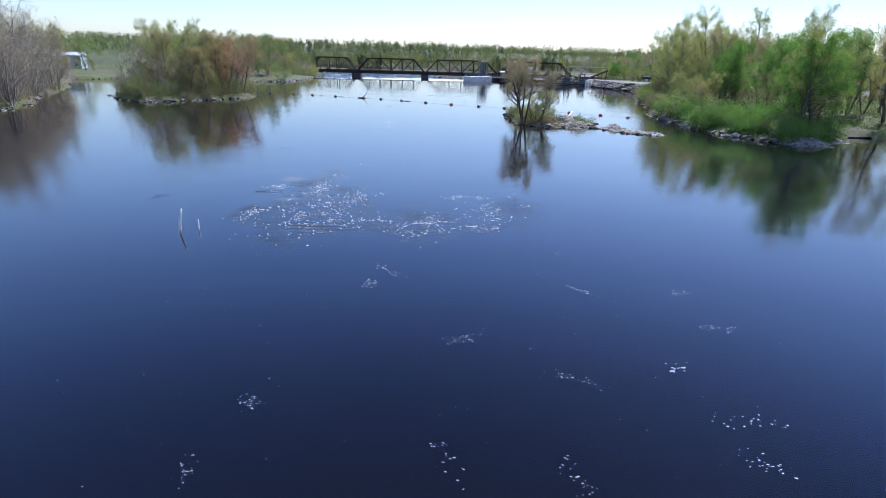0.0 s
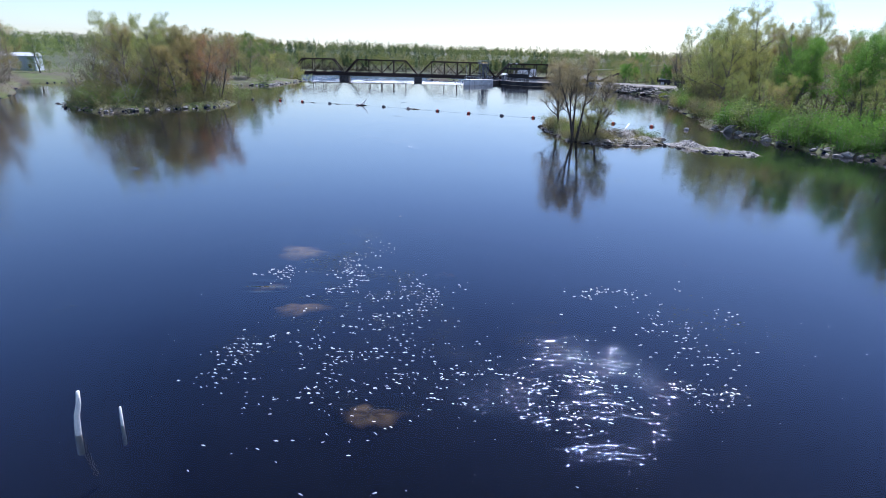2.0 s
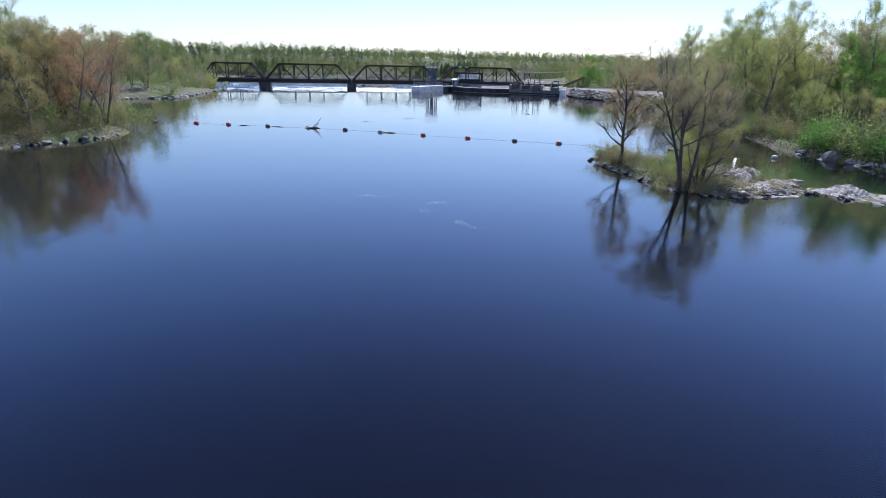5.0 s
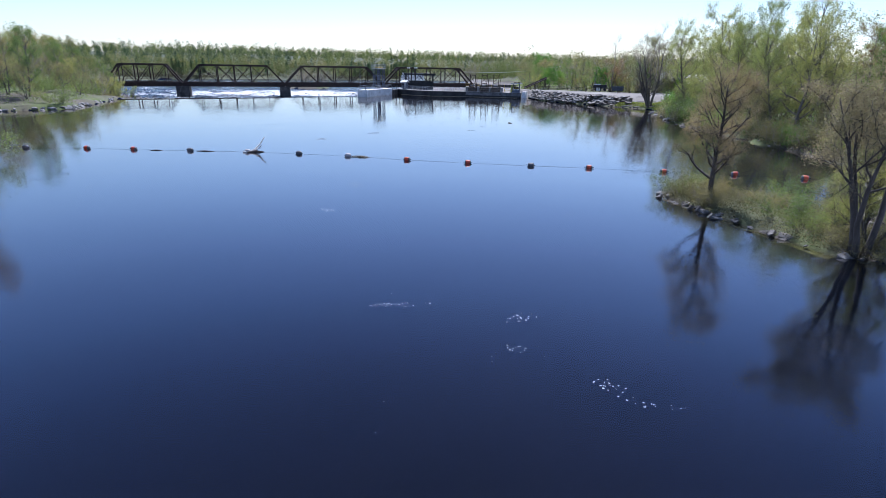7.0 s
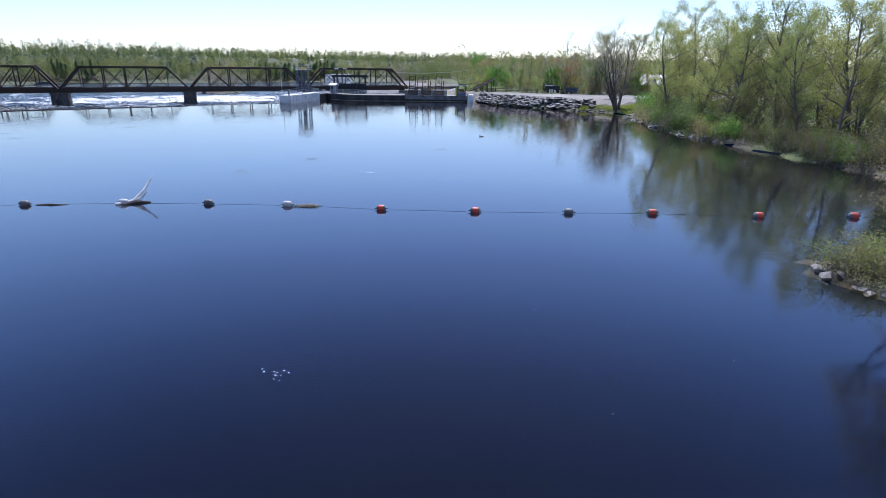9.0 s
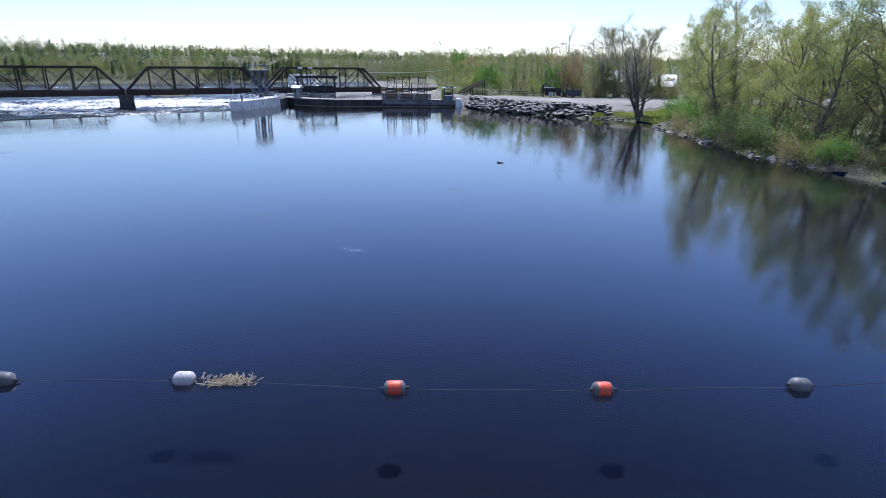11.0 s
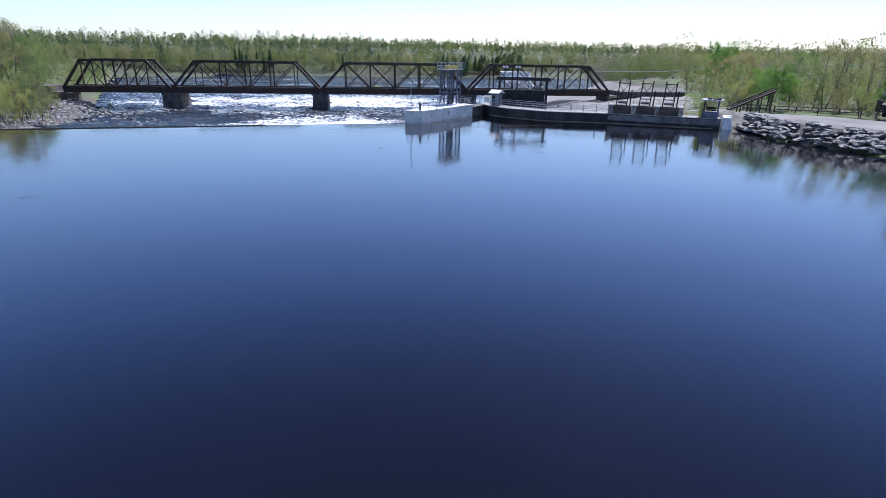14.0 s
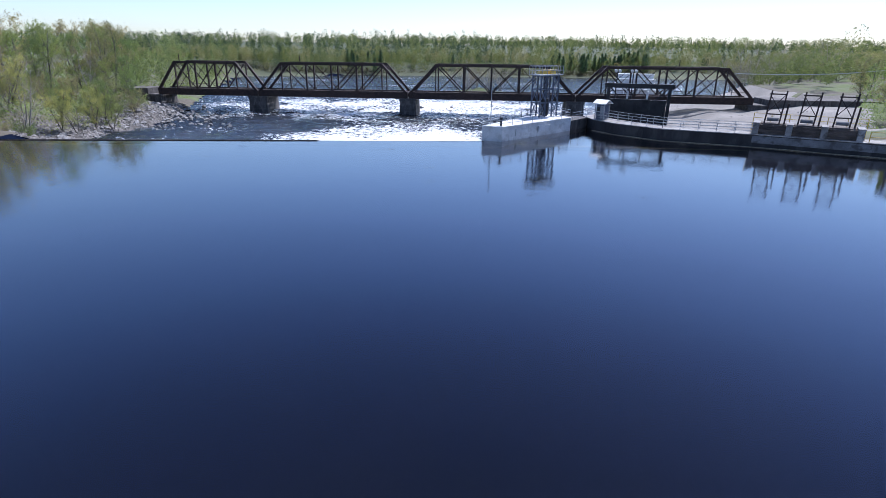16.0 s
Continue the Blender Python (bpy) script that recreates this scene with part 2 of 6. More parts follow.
def water_material():
    """Dark, tea-coloured river water with wind ripples and a few livelier riffles."""
    m, nt, bs, out = nodes_of("river_water")
    vec = coords(nt)
    nt.nodes.remove(bs)
    below = nt.nodes.new("ShaderNodeBsdfRefraction")
    below.inputs["Color"].default_value = (0.66, 0.62, 0.55, 1)
    below.inputs["IOR"].default_value = 1.33
    bs = nt.nodes.new("ShaderNodeBsdfGlossy")
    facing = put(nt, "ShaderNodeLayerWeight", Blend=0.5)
    # bluer, dimmer sky reflection at steep angles is put into the gloss colour
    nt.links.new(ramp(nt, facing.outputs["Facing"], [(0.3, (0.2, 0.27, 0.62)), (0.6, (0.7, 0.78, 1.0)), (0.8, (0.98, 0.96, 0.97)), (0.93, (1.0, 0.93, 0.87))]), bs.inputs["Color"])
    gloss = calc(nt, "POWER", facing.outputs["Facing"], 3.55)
    both = nt.nodes.new("ShaderNodeMixShader")
    nt.links.new(gloss, both.inputs[0])
    nt.links.new(below.outputs[0], both.inputs[1])
    nt.links.new(bs.outputs[0], both.inputs[2])
    nt.links.new(both.outputs[0], out.inputs["Surface"])
    calm = noise_node(nt, coords(nt, (1.0, 0.7, 1)), 2.6, 3.0, 0.55)
    swell = noise_node(nt, vec, 0.16, 2.0, 0.5)
    riffle = noise_node(nt, coords(nt, (0.85, 1.7, 1)), 3.4, 2.0, 0.5)
    sx = nt.nodes.new("ShaderNodeSeparateXYZ")
    nt.links.new(vec, sx.inputs[0])

    def zone(cx, cy, rx, ry):
        dx = calc(nt, "POWER", calc(nt, "ABSOLUTE", calc(nt, "DIVIDE", calc(nt, "SUBTRACT", sx.outputs[0], cx), rx)), 2.0)
        dy = calc(nt, "POWER", calc(nt, "ABSOLUTE", calc(nt, "DIVIDE", calc(nt, "SUBTRACT", sx.outputs[1], cy), ry)), 2.0)
        return calc(nt, "MAXIMUM", calc(nt, "SUBTRACT", 1.0, calc(nt, "ADD", dx, dy)), 0.0)
    def most(values):
        total = values[0]
        for v in values[1:]:
            total = calc(nt, "MAXIMUM", total, v)
        return total
    # livelier water round the sunken boulders, and a breath of wind further up
    zones = most([calc(nt, "MULTIPLY", zone(*z), k) for z, k in (((-8.0, 38.0, 4.6, 9.5), 2.0), ((-0.6, 36.0, 3.4, 5.2), 2.0), ((-4.2, 36.0, 5.0, 4.0), 1.2), ((2.6, 42.8, 2.4, 2.0), 0.45), ((3.2, 35.0, 2.2, 1.2), 1.6), ((-12.4, 37.0, 1.6, 3.0), 1.3), ((-9.6, 47.5, 2.2, 6.5), 0.9), ((5.5, 39.0, 4.5, 5.0), 0.7), ((-10.6, 46.2, 3.0, 2.2), 1.3))])
    zones = calc(nt, "MINIMUM", zones, 1.0)
    breeze = calc(nt, "MULTIPLY", zone(-17.0, 52.0, 13.0, 20.0), 0.12)
    patch = calc(nt, "MINIMUM", calc(nt, "MAXIMUM", calc(nt, "MULTIPLY", calc(nt, "SUBTRACT", noise_node(nt, coords(nt, (0.75, 1.1, 1)), 0.7, 5.0, 0.66), 0.41), 7.0), 0.0), 1.0)
    sparse = calc(nt, "MAXIMUM", calc(nt, "MULTIPLY", calc(nt, "SUBTRACT", noise_node(nt, vec, 0.21, 5.0, 0.6), 0.645), 8.0), 0.0)
    live = calc(nt, "MINIMUM", calc(nt, "ADD", calc(nt, "MULTIPLY", calc(nt, "MAXIMUM", zones, breeze), patch), sparse), 1.0)
    # standing waves over the shallowest boulders
    crest = calc(nt, "SINE", calc(nt, "ADD", calc(nt, "MULTIPLY", sx.outputs[1], 9.0), calc(nt, "MULTIPLY", noise_node(nt, vec, 0.8, 2.0), 7.0)))
    stand = most([zone(-7.0, 34.2, 2.4, 1.3), zone(-12.9, 43.2, 1.3, 0.9), calc(nt, "MULTIPLY", zone(-0.8, 34.0, 1.8, 0.8), 0.6)])
    h = calc(nt, "ADD", calc(nt, "MULTIPLY", calm, 0.017), calc(nt, "MULTIPLY", swell, 0.04))
    h = calc(nt, "ADD", h, calc(nt, "MULTIPLY", calc(nt, "MULTIPLY", crest, stand), 0.05))
    h = calc(nt, "ADD", h, calc(nt, "MULTIPLY", calc(nt, "MULTIPLY", calc(nt, "SUBTRACT", riffle, 0.5), live), 0.14))
    nt.links.new(calc(nt, "ADD", 0.045, calc(nt, "MULTIPLY", live, 0.05)), bs.inputs["Roughness"])
    bumped(nt, bs, h, 1.0, 0.5)
    return m


def rapids_material():
    """Broken water below the dam: foam and coloured-in sun glitter over dark water."""
    m, nt, bs, out = nodes_of("rapids_water")
    vec = coords(nt, (0.55, 1.0, 1.0))
    fine = noise_node(nt, vec, 2.2, 7.0, 0.72)
    broad = noise_node(nt, coords(nt), 0.07, 3.0)
    sx = nt.nodes.new("ShaderNodeSeparateXYZ")
    nt.links.new(coords(nt), sx.inputs[0])
    def patch(cx, cy, rx, ry):
        dx = calc(nt, "POWER", calc(nt, "ABSOLUTE", calc(nt, "DIVIDE", calc(nt, "SUBTRACT", sx.outputs[0], cx), rx)), 2.0)
        dy = calc(nt, "POWER", calc(nt, "ABSOLUTE", calc(nt, "DIVIDE", calc(nt, "SUBTRACT", sx.outputs[1], cy), ry)), 2.0)
        return calc(nt, "MAXIMUM", calc(nt, "SUBTRACT", 1.0, calc(nt, "ADD", dx, dy)), 0.0)
    # white patches colour in sun glitter along with the whitewater foam
    white = calc(nt, "MAXIMUM", calc(nt, "MULTIPLY", patch(-7.0, 240.0, 23.0, 30.0), 0.66), calc(nt, "MULTIPLY", patch(-15.0, 300.0, 60.0, 34.0), 0.42))
    amount = calc(nt, "ADD", calc(nt, "MULTIPLY", broad, 0.5), fine)
    amount = calc(nt, "ADD", amount, calc(nt, "MULTIPLY", white, 0.5))
    foam = ramp(nt, amount, [(0.86, (0, 0, 0)), (1.06, (1, 1, 1))])
    nt.links.new(mix_col(nt, foam, (0.012, 0.014, 0.018), (0.8, 0.82, 0.83)), bs.inputs["Base Color"])
    nt.links.new(mix_col(nt, foam, (0.13, 0.13, 0.13), (0.7, 0.7, 0.7)), bs.inputs["Roughness"])
    bs.inputs["IOR"].default_value = 1.33
    bumped(nt, bs, calc(nt, "ADD", fine, calc(nt, "MULTIPLY", noise_node(nt, vec, 0.35, 3.0), 2.0)), 0.8, 0.3)
    return m


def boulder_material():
    """Brown rock on top; flanks coloured dark for light lost in deeper water."""
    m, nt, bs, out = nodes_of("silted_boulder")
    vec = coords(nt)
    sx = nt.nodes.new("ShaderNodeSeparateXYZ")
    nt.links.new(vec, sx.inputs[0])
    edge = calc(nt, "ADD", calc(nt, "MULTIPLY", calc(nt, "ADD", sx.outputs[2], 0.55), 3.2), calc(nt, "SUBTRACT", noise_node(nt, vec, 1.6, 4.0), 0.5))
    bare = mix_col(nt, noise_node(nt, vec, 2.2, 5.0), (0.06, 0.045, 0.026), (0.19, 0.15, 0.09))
    # darkening with depth is put into the colour, down to the bed's tone
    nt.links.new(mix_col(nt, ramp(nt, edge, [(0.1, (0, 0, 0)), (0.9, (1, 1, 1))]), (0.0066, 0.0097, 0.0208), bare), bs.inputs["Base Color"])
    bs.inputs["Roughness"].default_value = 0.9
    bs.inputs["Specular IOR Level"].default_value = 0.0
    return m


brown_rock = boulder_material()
soil_mat, bed_mat, water_mat, rapids_mat = ground_material(), bed_material(), water_material(), rapids_material()

# ---- mesh tools ----


class Shape:
    """Gathers vertices and faces for one mesh."""

    def __init__(self):
        self.v, self.f = [], []

    def add(self, verts, faces):
        n = len(self.v)
        self.v += [tuple(p) for p in verts]
        self.f += [tuple(i + n for i in q) for q in faces]
        return self

    def hexa(self, bottom, top):
        return self.add(list(bottom) + list(top), [(3, 2, 1, 0), (4, 5, 6, 7), (0, 1, 5, 4), (1, 2, 6, 5), (2, 3, 7, 6), (3, 0, 4, 7)])

    def box(self, x0, y0, z0, x1, y1, z1, taper=0.0):
        b = [(x0, y0, z0), (x1, y0, z0), (x1, y1, z0), (x0, y1, z0)]
        t = [(x0 + taper, y0 + taper, z1), (x1 - taper, y0 + taper, z1), (x1 - taper, y1 - taper, z1), (x0 + taper, y1 - taper, z1)]
        return self.hexa(b, t)

    def beam(self, a, b, w, h=None, up=(0, 0, 1)):
        """A bar of section w x h from a to b."""
        a, b = Vector(a), Vector(b)
        d = (b - a).normalized()
        u = Vector(up)
        if abs(d.dot(u)) > 0.98:
            u = Vector((0, 1, 0))
        s = d.cross(u).normalized()
        u = s.cross(d)
        s, u = s * w / 2, u * (h or w) / 2
        return self.hexa([a - s - u, a + s - u, a + s + u, a - s + u], [b - s - u, b + s - u, b + s + u, b - s + u])

    def tube(self, points, radii, n=6, cap=True):
        """A tapered tube along points."""
        pts = [Vector(p) for p in points]
        rings = []
        for i, p in enumerate(pts):
            d = (pts[min(i + 1, len(pts) - 1)] - pts[max(i - 1, 0)]).normalized()
            s = d.cross(Vector((0.31, 0.87, 0.38))).normalized()
            u = s.cross(d)
            rings += [p + radii[i] * (s * math.cos(2 * math.pi * k / n) + u * math.sin(2 * math.pi * k / n)) for k in range(n)]
        faces = [(i * n + k, i * n + (k + 1) % n, (i + 1) * n + (k + 1) % n, (i + 1) * n + k) for i in range(len(pts) - 1) for k in range(n)]
        if cap:
            faces += [tuple(range(n - 1, -1, -1)), tuple(range((len(pts) - 1) * n, len(pts) * n))]
        return self.add(rings, faces)

    def twig(self, a, b, w):
        """A fine three-edged twig that ends in a point."""
        d = (b - a).normalized()
        s = d.cross(Vector((0.31, 0.87, 0.38))).normalized() * w / 2
        u = s.cross(d)
        return self.add([a - s - u * 0.6, a + s - u * 0.6, a + u, b], [(0, 1, 3), (1, 2, 3), (2, 0, 3)])

    def prism(self, outline, z0, z1):
        n = len(outline)
        v = [(x, y, z0) for x, y in outline] + [(x, y, z1) for x, y in outline]
        return self.add(v, [tuple(range(n - 1, -1, -1)), tuple(range(n, 2 * n))] + [(i, (i + 1) % n, n + (i + 1) % n, n + i) for i in range(n)])

    def mesh(self, name, material, smooth=False):
        me = bpy.data.meshes.new(name)
        me.from_pydata(self.v, [], self.f)
        me.materials.append(material)
        if smooth:
            me.polygons.foreach_set("use_smooth", [True] * len(me.polygons))
        me.update()
        return me


def part(name, shape, material, parent=None, label="", smooth=False):
    me = shape if isinstance(shape, bpy.types.Mesh) else shape.mesh(name, material, smooth)
    ob = new(name, me)
    if parent:
        ob.parent = parent
    if label:
        ob["label"] = label
    return ob


def thing(name, label, category, group="", kind="", at=(0, 0, 0)):
    ob = new(name)
    ob.location = at
    ob.empty_display_size = 0.3
    return tagged(ob, label, category, group, kind)


def array_mesh(name, verts, quads, material):
    """A mesh of alike faces from number arrays."""
    me = bpy.data.meshes.new(name)
    nv, nq = len(verts), len(quads)
    me.vertices.add(nv)
    me.vertices.foreach_set("co", np.asarray(verts, np.float32).ravel())
    k = np.asarray(quads).shape[1]
    me.loops.add(nq * k)
    me.loops.foreach_set("vertex_index", np.asarray(quads, np.int32).ravel())
    me.polygons.add(nq)
    me.polygons.foreach_set("loop_start", np.arange(0, nq * k, k, dtype=np.int32))
    me.materials.append(material)
    me.update(calc_edges=True)
    return me


def leaf_cloud(rng, centres, size, flat=0.0, droop=0.0):
    """A small pointed leaf at each centre."""
    n = len(centres)
    a = rng.normal(size=(n, 3))
    a /= np.linalg.norm(a, axis=1)[:, None]
    b = rng.normal(size=(n, 3))
    b[:, 2] *= 1 - flat
    b -= a * (a * b).sum(1)[:, None]
    b /= np.linalg.norm(b, axis=1)[:, None]
    s = size * rng.uniform(0.6, 1.35, (n, 1))
    c = np.asarray(centres)
    v = np.stack([c + a * s, c - a * s * 0.65 + b * s * 0.55, c - a * s * 0.65 - b * s * 0.55], 1).reshape(-1, 3)
    return v, np.arange(n * 3).reshape(-1, 3)


# ---- the plan of the banks ----
LEFT_BANK = [(-400, -300), (-70, -300), (-68, 40), (-71, 92), (-73, 101), (-83, 117), (-90, 137), (-115, 177), (-103, 187), (-65, 189.5), (-53, 195), (-51, 221), (-49, 236), (-53, 256), (-60, 280), (-68, 300), (-88, 350), (-120, 440), (-400, 445)]
LEFT_ISLAND = [(-67, 117), (-58, 111), (-51, 117.5), (-44.5, 124), (-42.5, 131), (-45.5, 139), (-52, 151), (-64, 154), (-73, 142), (-73, 127)]
ISLE = [(12.3, 107.4), (11.7, 104.8), (11.8, 101), (12, 96.5), (12.3, 91.8), (13.8, 89.4), (17.2, 88.3), (21, 89.2), (24.6, 90.2), (25.4, 93.2), (23.6, 97.6), (20, 102.6), (16, 107), (13.6, 108.4)]
ROCK_BAR = [(24.8, 90), (25.2, 87.6), (27.4, 84), (32.6, 82), (33.1, 83.3), (31, 87.5), (29, 91.5), (26.6, 92.4)]
RIGHT_BANK = [(400, -300), (82, -300), (77, 40), (68, 85), (62.5, 86), (56, 79.6), (50.5, 76.3), (46, 78), (43.2, 84), (41, 92), (40.8, 113), (45.5, 126), (48.5, 139), (51, 149), (52.6, 154), (55.6, 161.5), (60.4, 168.5), (65.4, 176.5), (68.2, 182.6), (67.0, 187.6), (63.6, 190.8), (58.6, 202.5), (55.2, 212), (56.2, 222), (57.4, 227), (39.5, 247), (38.5, 262), (40, 300), (36, 322), (52, 331), (66, 337), (86, 356), (112, 392), (128, 484), (400, 490)]
FAR_BANK = [(-900, 440), (-120, 436), (-99, 442), (-72, 450), (-44, 458.6), (-20, 462), (43, 456), (73, 463.6), (126, 478), (400, 482), (900, 500), (4800, 900), (4800, 4900), (-4800, 4900), (-4800, 440)]
EYOT = [(-6, 340), (0, 334), (8, 336), (14, 344), (10, 354), (0, 356), (-6, 350)]
LANDS = [LEFT_BANK, LEFT_ISLAND, ISLE, ROCK_BAR, RIGHT_BANK, FAR_BANK, EYOT]


def depth_in(poly, x, y):
    """Distance inside (+) or outside (-) a plan outline."""
    d2 = np.full(x.shape, 1e12)
    inside = np.zeros(x.shape, bool)
    for (ax, ay), (bx, by) in zip(poly, poly[1:] + poly[:1]):
        ex, ey = bx - ax, by - ay
        t = np.clip(((x - ax) * ex + (y - ay) * ey) / (ex * ex + ey * ey), 0, 1)
        d2 = np.minimum(d2, (x - ax - t * ex) ** 2 + (y - ay - t * ey) ** 2)
        if ay != by:
            inside ^= ((ay > y) != (by > y)) & (x < ex * (y - ay) / (by - ay) + ax)
    return np.where(inside, 1, -1) * np.sqrt(d2)


def waves(x, y, k, seed):
    """Smooth noise from a few crossed sines, about -1 to 1."""
    r = np.random.RandomState(seed)
    total = 0
    for i in range(6):
        ang, f = r.uniform(0, 6.28), k * r.uniform(0.6, 1.8)
        total = total + np.sin((x * math.cos(ang) + y * math.sin(ang)) * f + r.uniform(0, 6.28))
    return total / 3.0


def smooth(a, b, v):
    t = np.clip((v - a) / (b - a), 0, 1)
    return t * t * (3 - 2 * t)


SHOALS = [(-12.4, 48.2, -0.3), (-4.6, 45.4, -0.5), (-7.3, 34.2, -0.42), (-11.0, 41.3, -0.34), (-12.6, 43.5, -0.45)]      # boulder tops under water


def ground_height(x, y):
    x, y = np.asarray(x, float), np.asarray(y, float)
    d = np.full(x.shape, -1e6)
    low = smooth(222, 236, y) * (x < 44)                      # below the dam the river lies lower
    low = np.where(y > 262, 1.0, low)
    low = np.where((x > 44) & (y > 226) & (y <= 262), smooth(234, 256, y), low)
    for poly in LANDS:
        d = np.maximum(d, depth_in(poly, x, y) + 0.5 * waves(x, y, 0.7, 5) * (poly is not ISLE))
    level = -3.2 * low
    shelf = 0.15 + 0.75 * smooth(0.0, 2.2, d) + 1.1 * smooth(2.0, 14.0, d) + 0.25 * waves(x, y, 0.35, 3) * smooth(1, 6, d)
    isle = np.maximum(depth_in(ISLE, x, y), depth_in(ROCK_BAR, x, y))
    shelf = np.where(isle > -3, np.minimum(shelf, np.where((depth_in(ROCK_BAR, x, y) > -2.5) | (x > 16.5) & (y < 97.5), 0.06, 0.42 + 0.3 * waves(x, y, 0.8, 9))), shelf)
    bed = -0.35 - 2.2 * smooth(0, 7, -d)
    bed = np.maximum(bed, np.where(low > 0.5, -0.9, -9))
    for bx, by, top in SHOALS:
        bed = np.maximum(bed, np.where(d < -4, top - 0.12 - 0.05 * ((x - bx) ** 2 + (y - by) ** 2), -9))
    z = np.where(d > 0, shelf, bed) * 1.0
    flat = (x > 30) & (y > 230) & (x < 75)                    # the gravel flat stays low
    rise = np.where(flat, smooth(18, 44, d), smooth(5, 22, d))
    z = np.where(d > 0, z, bed) + level * np.where(d > 0, 1 - rise, 1.0)
    # the gravel yard by the dam lies flat
    yard = smooth(0.3, np.where(x > 66, 1.8 + 0.9 * np.clip(x - 66, 0, 6), 1.8), depth_in(YARD, x, y))
    z = z * (1 - yard) + 2.4 * yard
    # the bank is cut back along the bridge approach
    z = np.where((x > 62) & (x < 114) & (y > 270) & (y < 290), np.minimum(z, 0.2), z)
    # low wooded hills far off
    far = np.hypot(x, y - 150)
    hill = smooth(480, 1250, y - 0.1 * np.abs(x)) * (17 + 5 * waves(x, y, 0.0022, 11)) * (1 - 0.6 * smooth(-200, 1100, x))
    mountain = 62 * np.exp(-((x - 1750) / 330) ** 2 - ((y - 4300) / 260) ** 2)
    return z + np.where(far > 400, np.maximum(hill, 0), 0) + mountain


YARD = [(57.4, 226), (57.2, 214), (60.2, 205), (64.2, 197.4), (66.8, 193.4), (70, 190.6), (78, 186.5), (92, 181.5), (140, 176), (140, 190), (96, 203), (91, 207.5), (82, 213.5), (72, 219), (62, 224.5), (60, 231), (54, 233)]


def axis(lo, hi, step, out_lo, out_hi):
    a = list(np.arange(lo, hi + 0.01, step))
    s = step
    while a[-1] < out_hi:
        s *= 1.28
        a.append(a[-1] + s)
    s = step
    while a[0] > out_lo:
        s *= 1.28
        a.insert(0, a[0] - s)
    return np.array(a)


def grid_mesh(name, xs, ys, height, materials, pick=None):
    gx, gy = np.meshgrid(xs, ys)
    z = height(gx, gy)
    nx, ny = len(xs), len(ys)
    i = np.arange((ny - 1) * (nx - 1))
    a = (i // (nx - 1)) * nx + i % (nx - 1)
    quads = np.stack([a, a + 1, a + nx + 1, a + nx], 1)
    me = array_mesh(name, np.stack([gx, gy, z], 2).reshape(-1, 3), quads, materials[0])
    for extra in materials[1:]:
        me.materials.append(extra)
    if pick is not None:
        mid = [q.ravel()[quads].mean(1) for q in (gx, gy, z)]
        me.polygons.foreach_set("material_index", pick(*mid).astype(np.int32))
    me.polygons.foreach_set("use_smooth", np.ones(len(quads), bool))
    me.update()
    return me


def pick_ground(x, y, z):
    yard = depth_in(YARD, x, y) > 0.4 + 1.2 * (x > 66)
    stony = (x < -44) & (x > -100) & (y > 226) & (y < 285) & (z < -0.6)
    yard |= (x > 20) & (y > 240) & (y < 400) & (x < 66 + 0.5 * np.maximum(0, y - 250)) & (y < 350) & (z < 1.6)
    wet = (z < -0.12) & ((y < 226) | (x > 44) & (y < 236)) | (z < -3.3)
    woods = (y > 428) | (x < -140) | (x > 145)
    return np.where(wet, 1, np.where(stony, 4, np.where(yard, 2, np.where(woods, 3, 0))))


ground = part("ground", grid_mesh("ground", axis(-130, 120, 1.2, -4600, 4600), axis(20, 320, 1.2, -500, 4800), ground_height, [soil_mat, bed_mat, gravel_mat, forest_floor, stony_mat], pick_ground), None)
tagged(ground, "grassy river banks, gravel yard and river bed coloured as deep water", "ground", kind="structure")

# ---- the river ----
def crest_y(x):
    return np.interp(x, [-56, 7.6, 22, 25, 29.8, 39.6, 54.4, 56, 400], [220.6, 229.4, 246.5, 240.2, 235.4, 231.9, 224.8, 228, 228])


def river_mesh():
    xs = axis(-120, 90, 3.0, -380, 380)
    ys = np.linspace(0, 1, 70)
    gx, gs = np.meshgrid(xs, ys)
    gy = -400 + (crest_y(gx) + 400) * gs ** 0.6
    nx, ny = len(xs), len(ys)
    i = np.arange((ny - 1) * (nx - 1))
    a = (i // (nx - 1)) * nx + i % (nx - 1)
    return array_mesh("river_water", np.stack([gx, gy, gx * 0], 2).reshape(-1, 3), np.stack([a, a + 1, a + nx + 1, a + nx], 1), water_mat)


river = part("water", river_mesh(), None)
river.visible_shadow = False
tagged(river, "calm dark blue river water above the dam", "river", kind="structure")


def rapids_height(x, y):
    rough_water = 1 - smooth(290, 420, y)
    top = -2.2 - 1.0 * smooth(230, 262, y)
    z = top + rough_water * (0.22 * waves(x, y, 0.9, 21) + 0.16 * waves(x, y, 2.1, 22)) - 0.15 * smooth(300, 420, y)
    return np.where(y < crest_y(x) + 0.8, -5.0, z)


rapids = part("water", grid_mesh("rapids_water", axis(-80, 75, 0.8, -240, 420), axis(226, 330, 0.8, 222, 1000), rapids_height, [rapids_mat]), None)
tagged(rapids, "foaming white rapids and river below the dam", "river", kind="structure")

# ---- the truss bridge ----
BRIDGE_Y, BRIDGE_W, DECK, CHORD = 283.4, 5.4, 1.38, 7.15


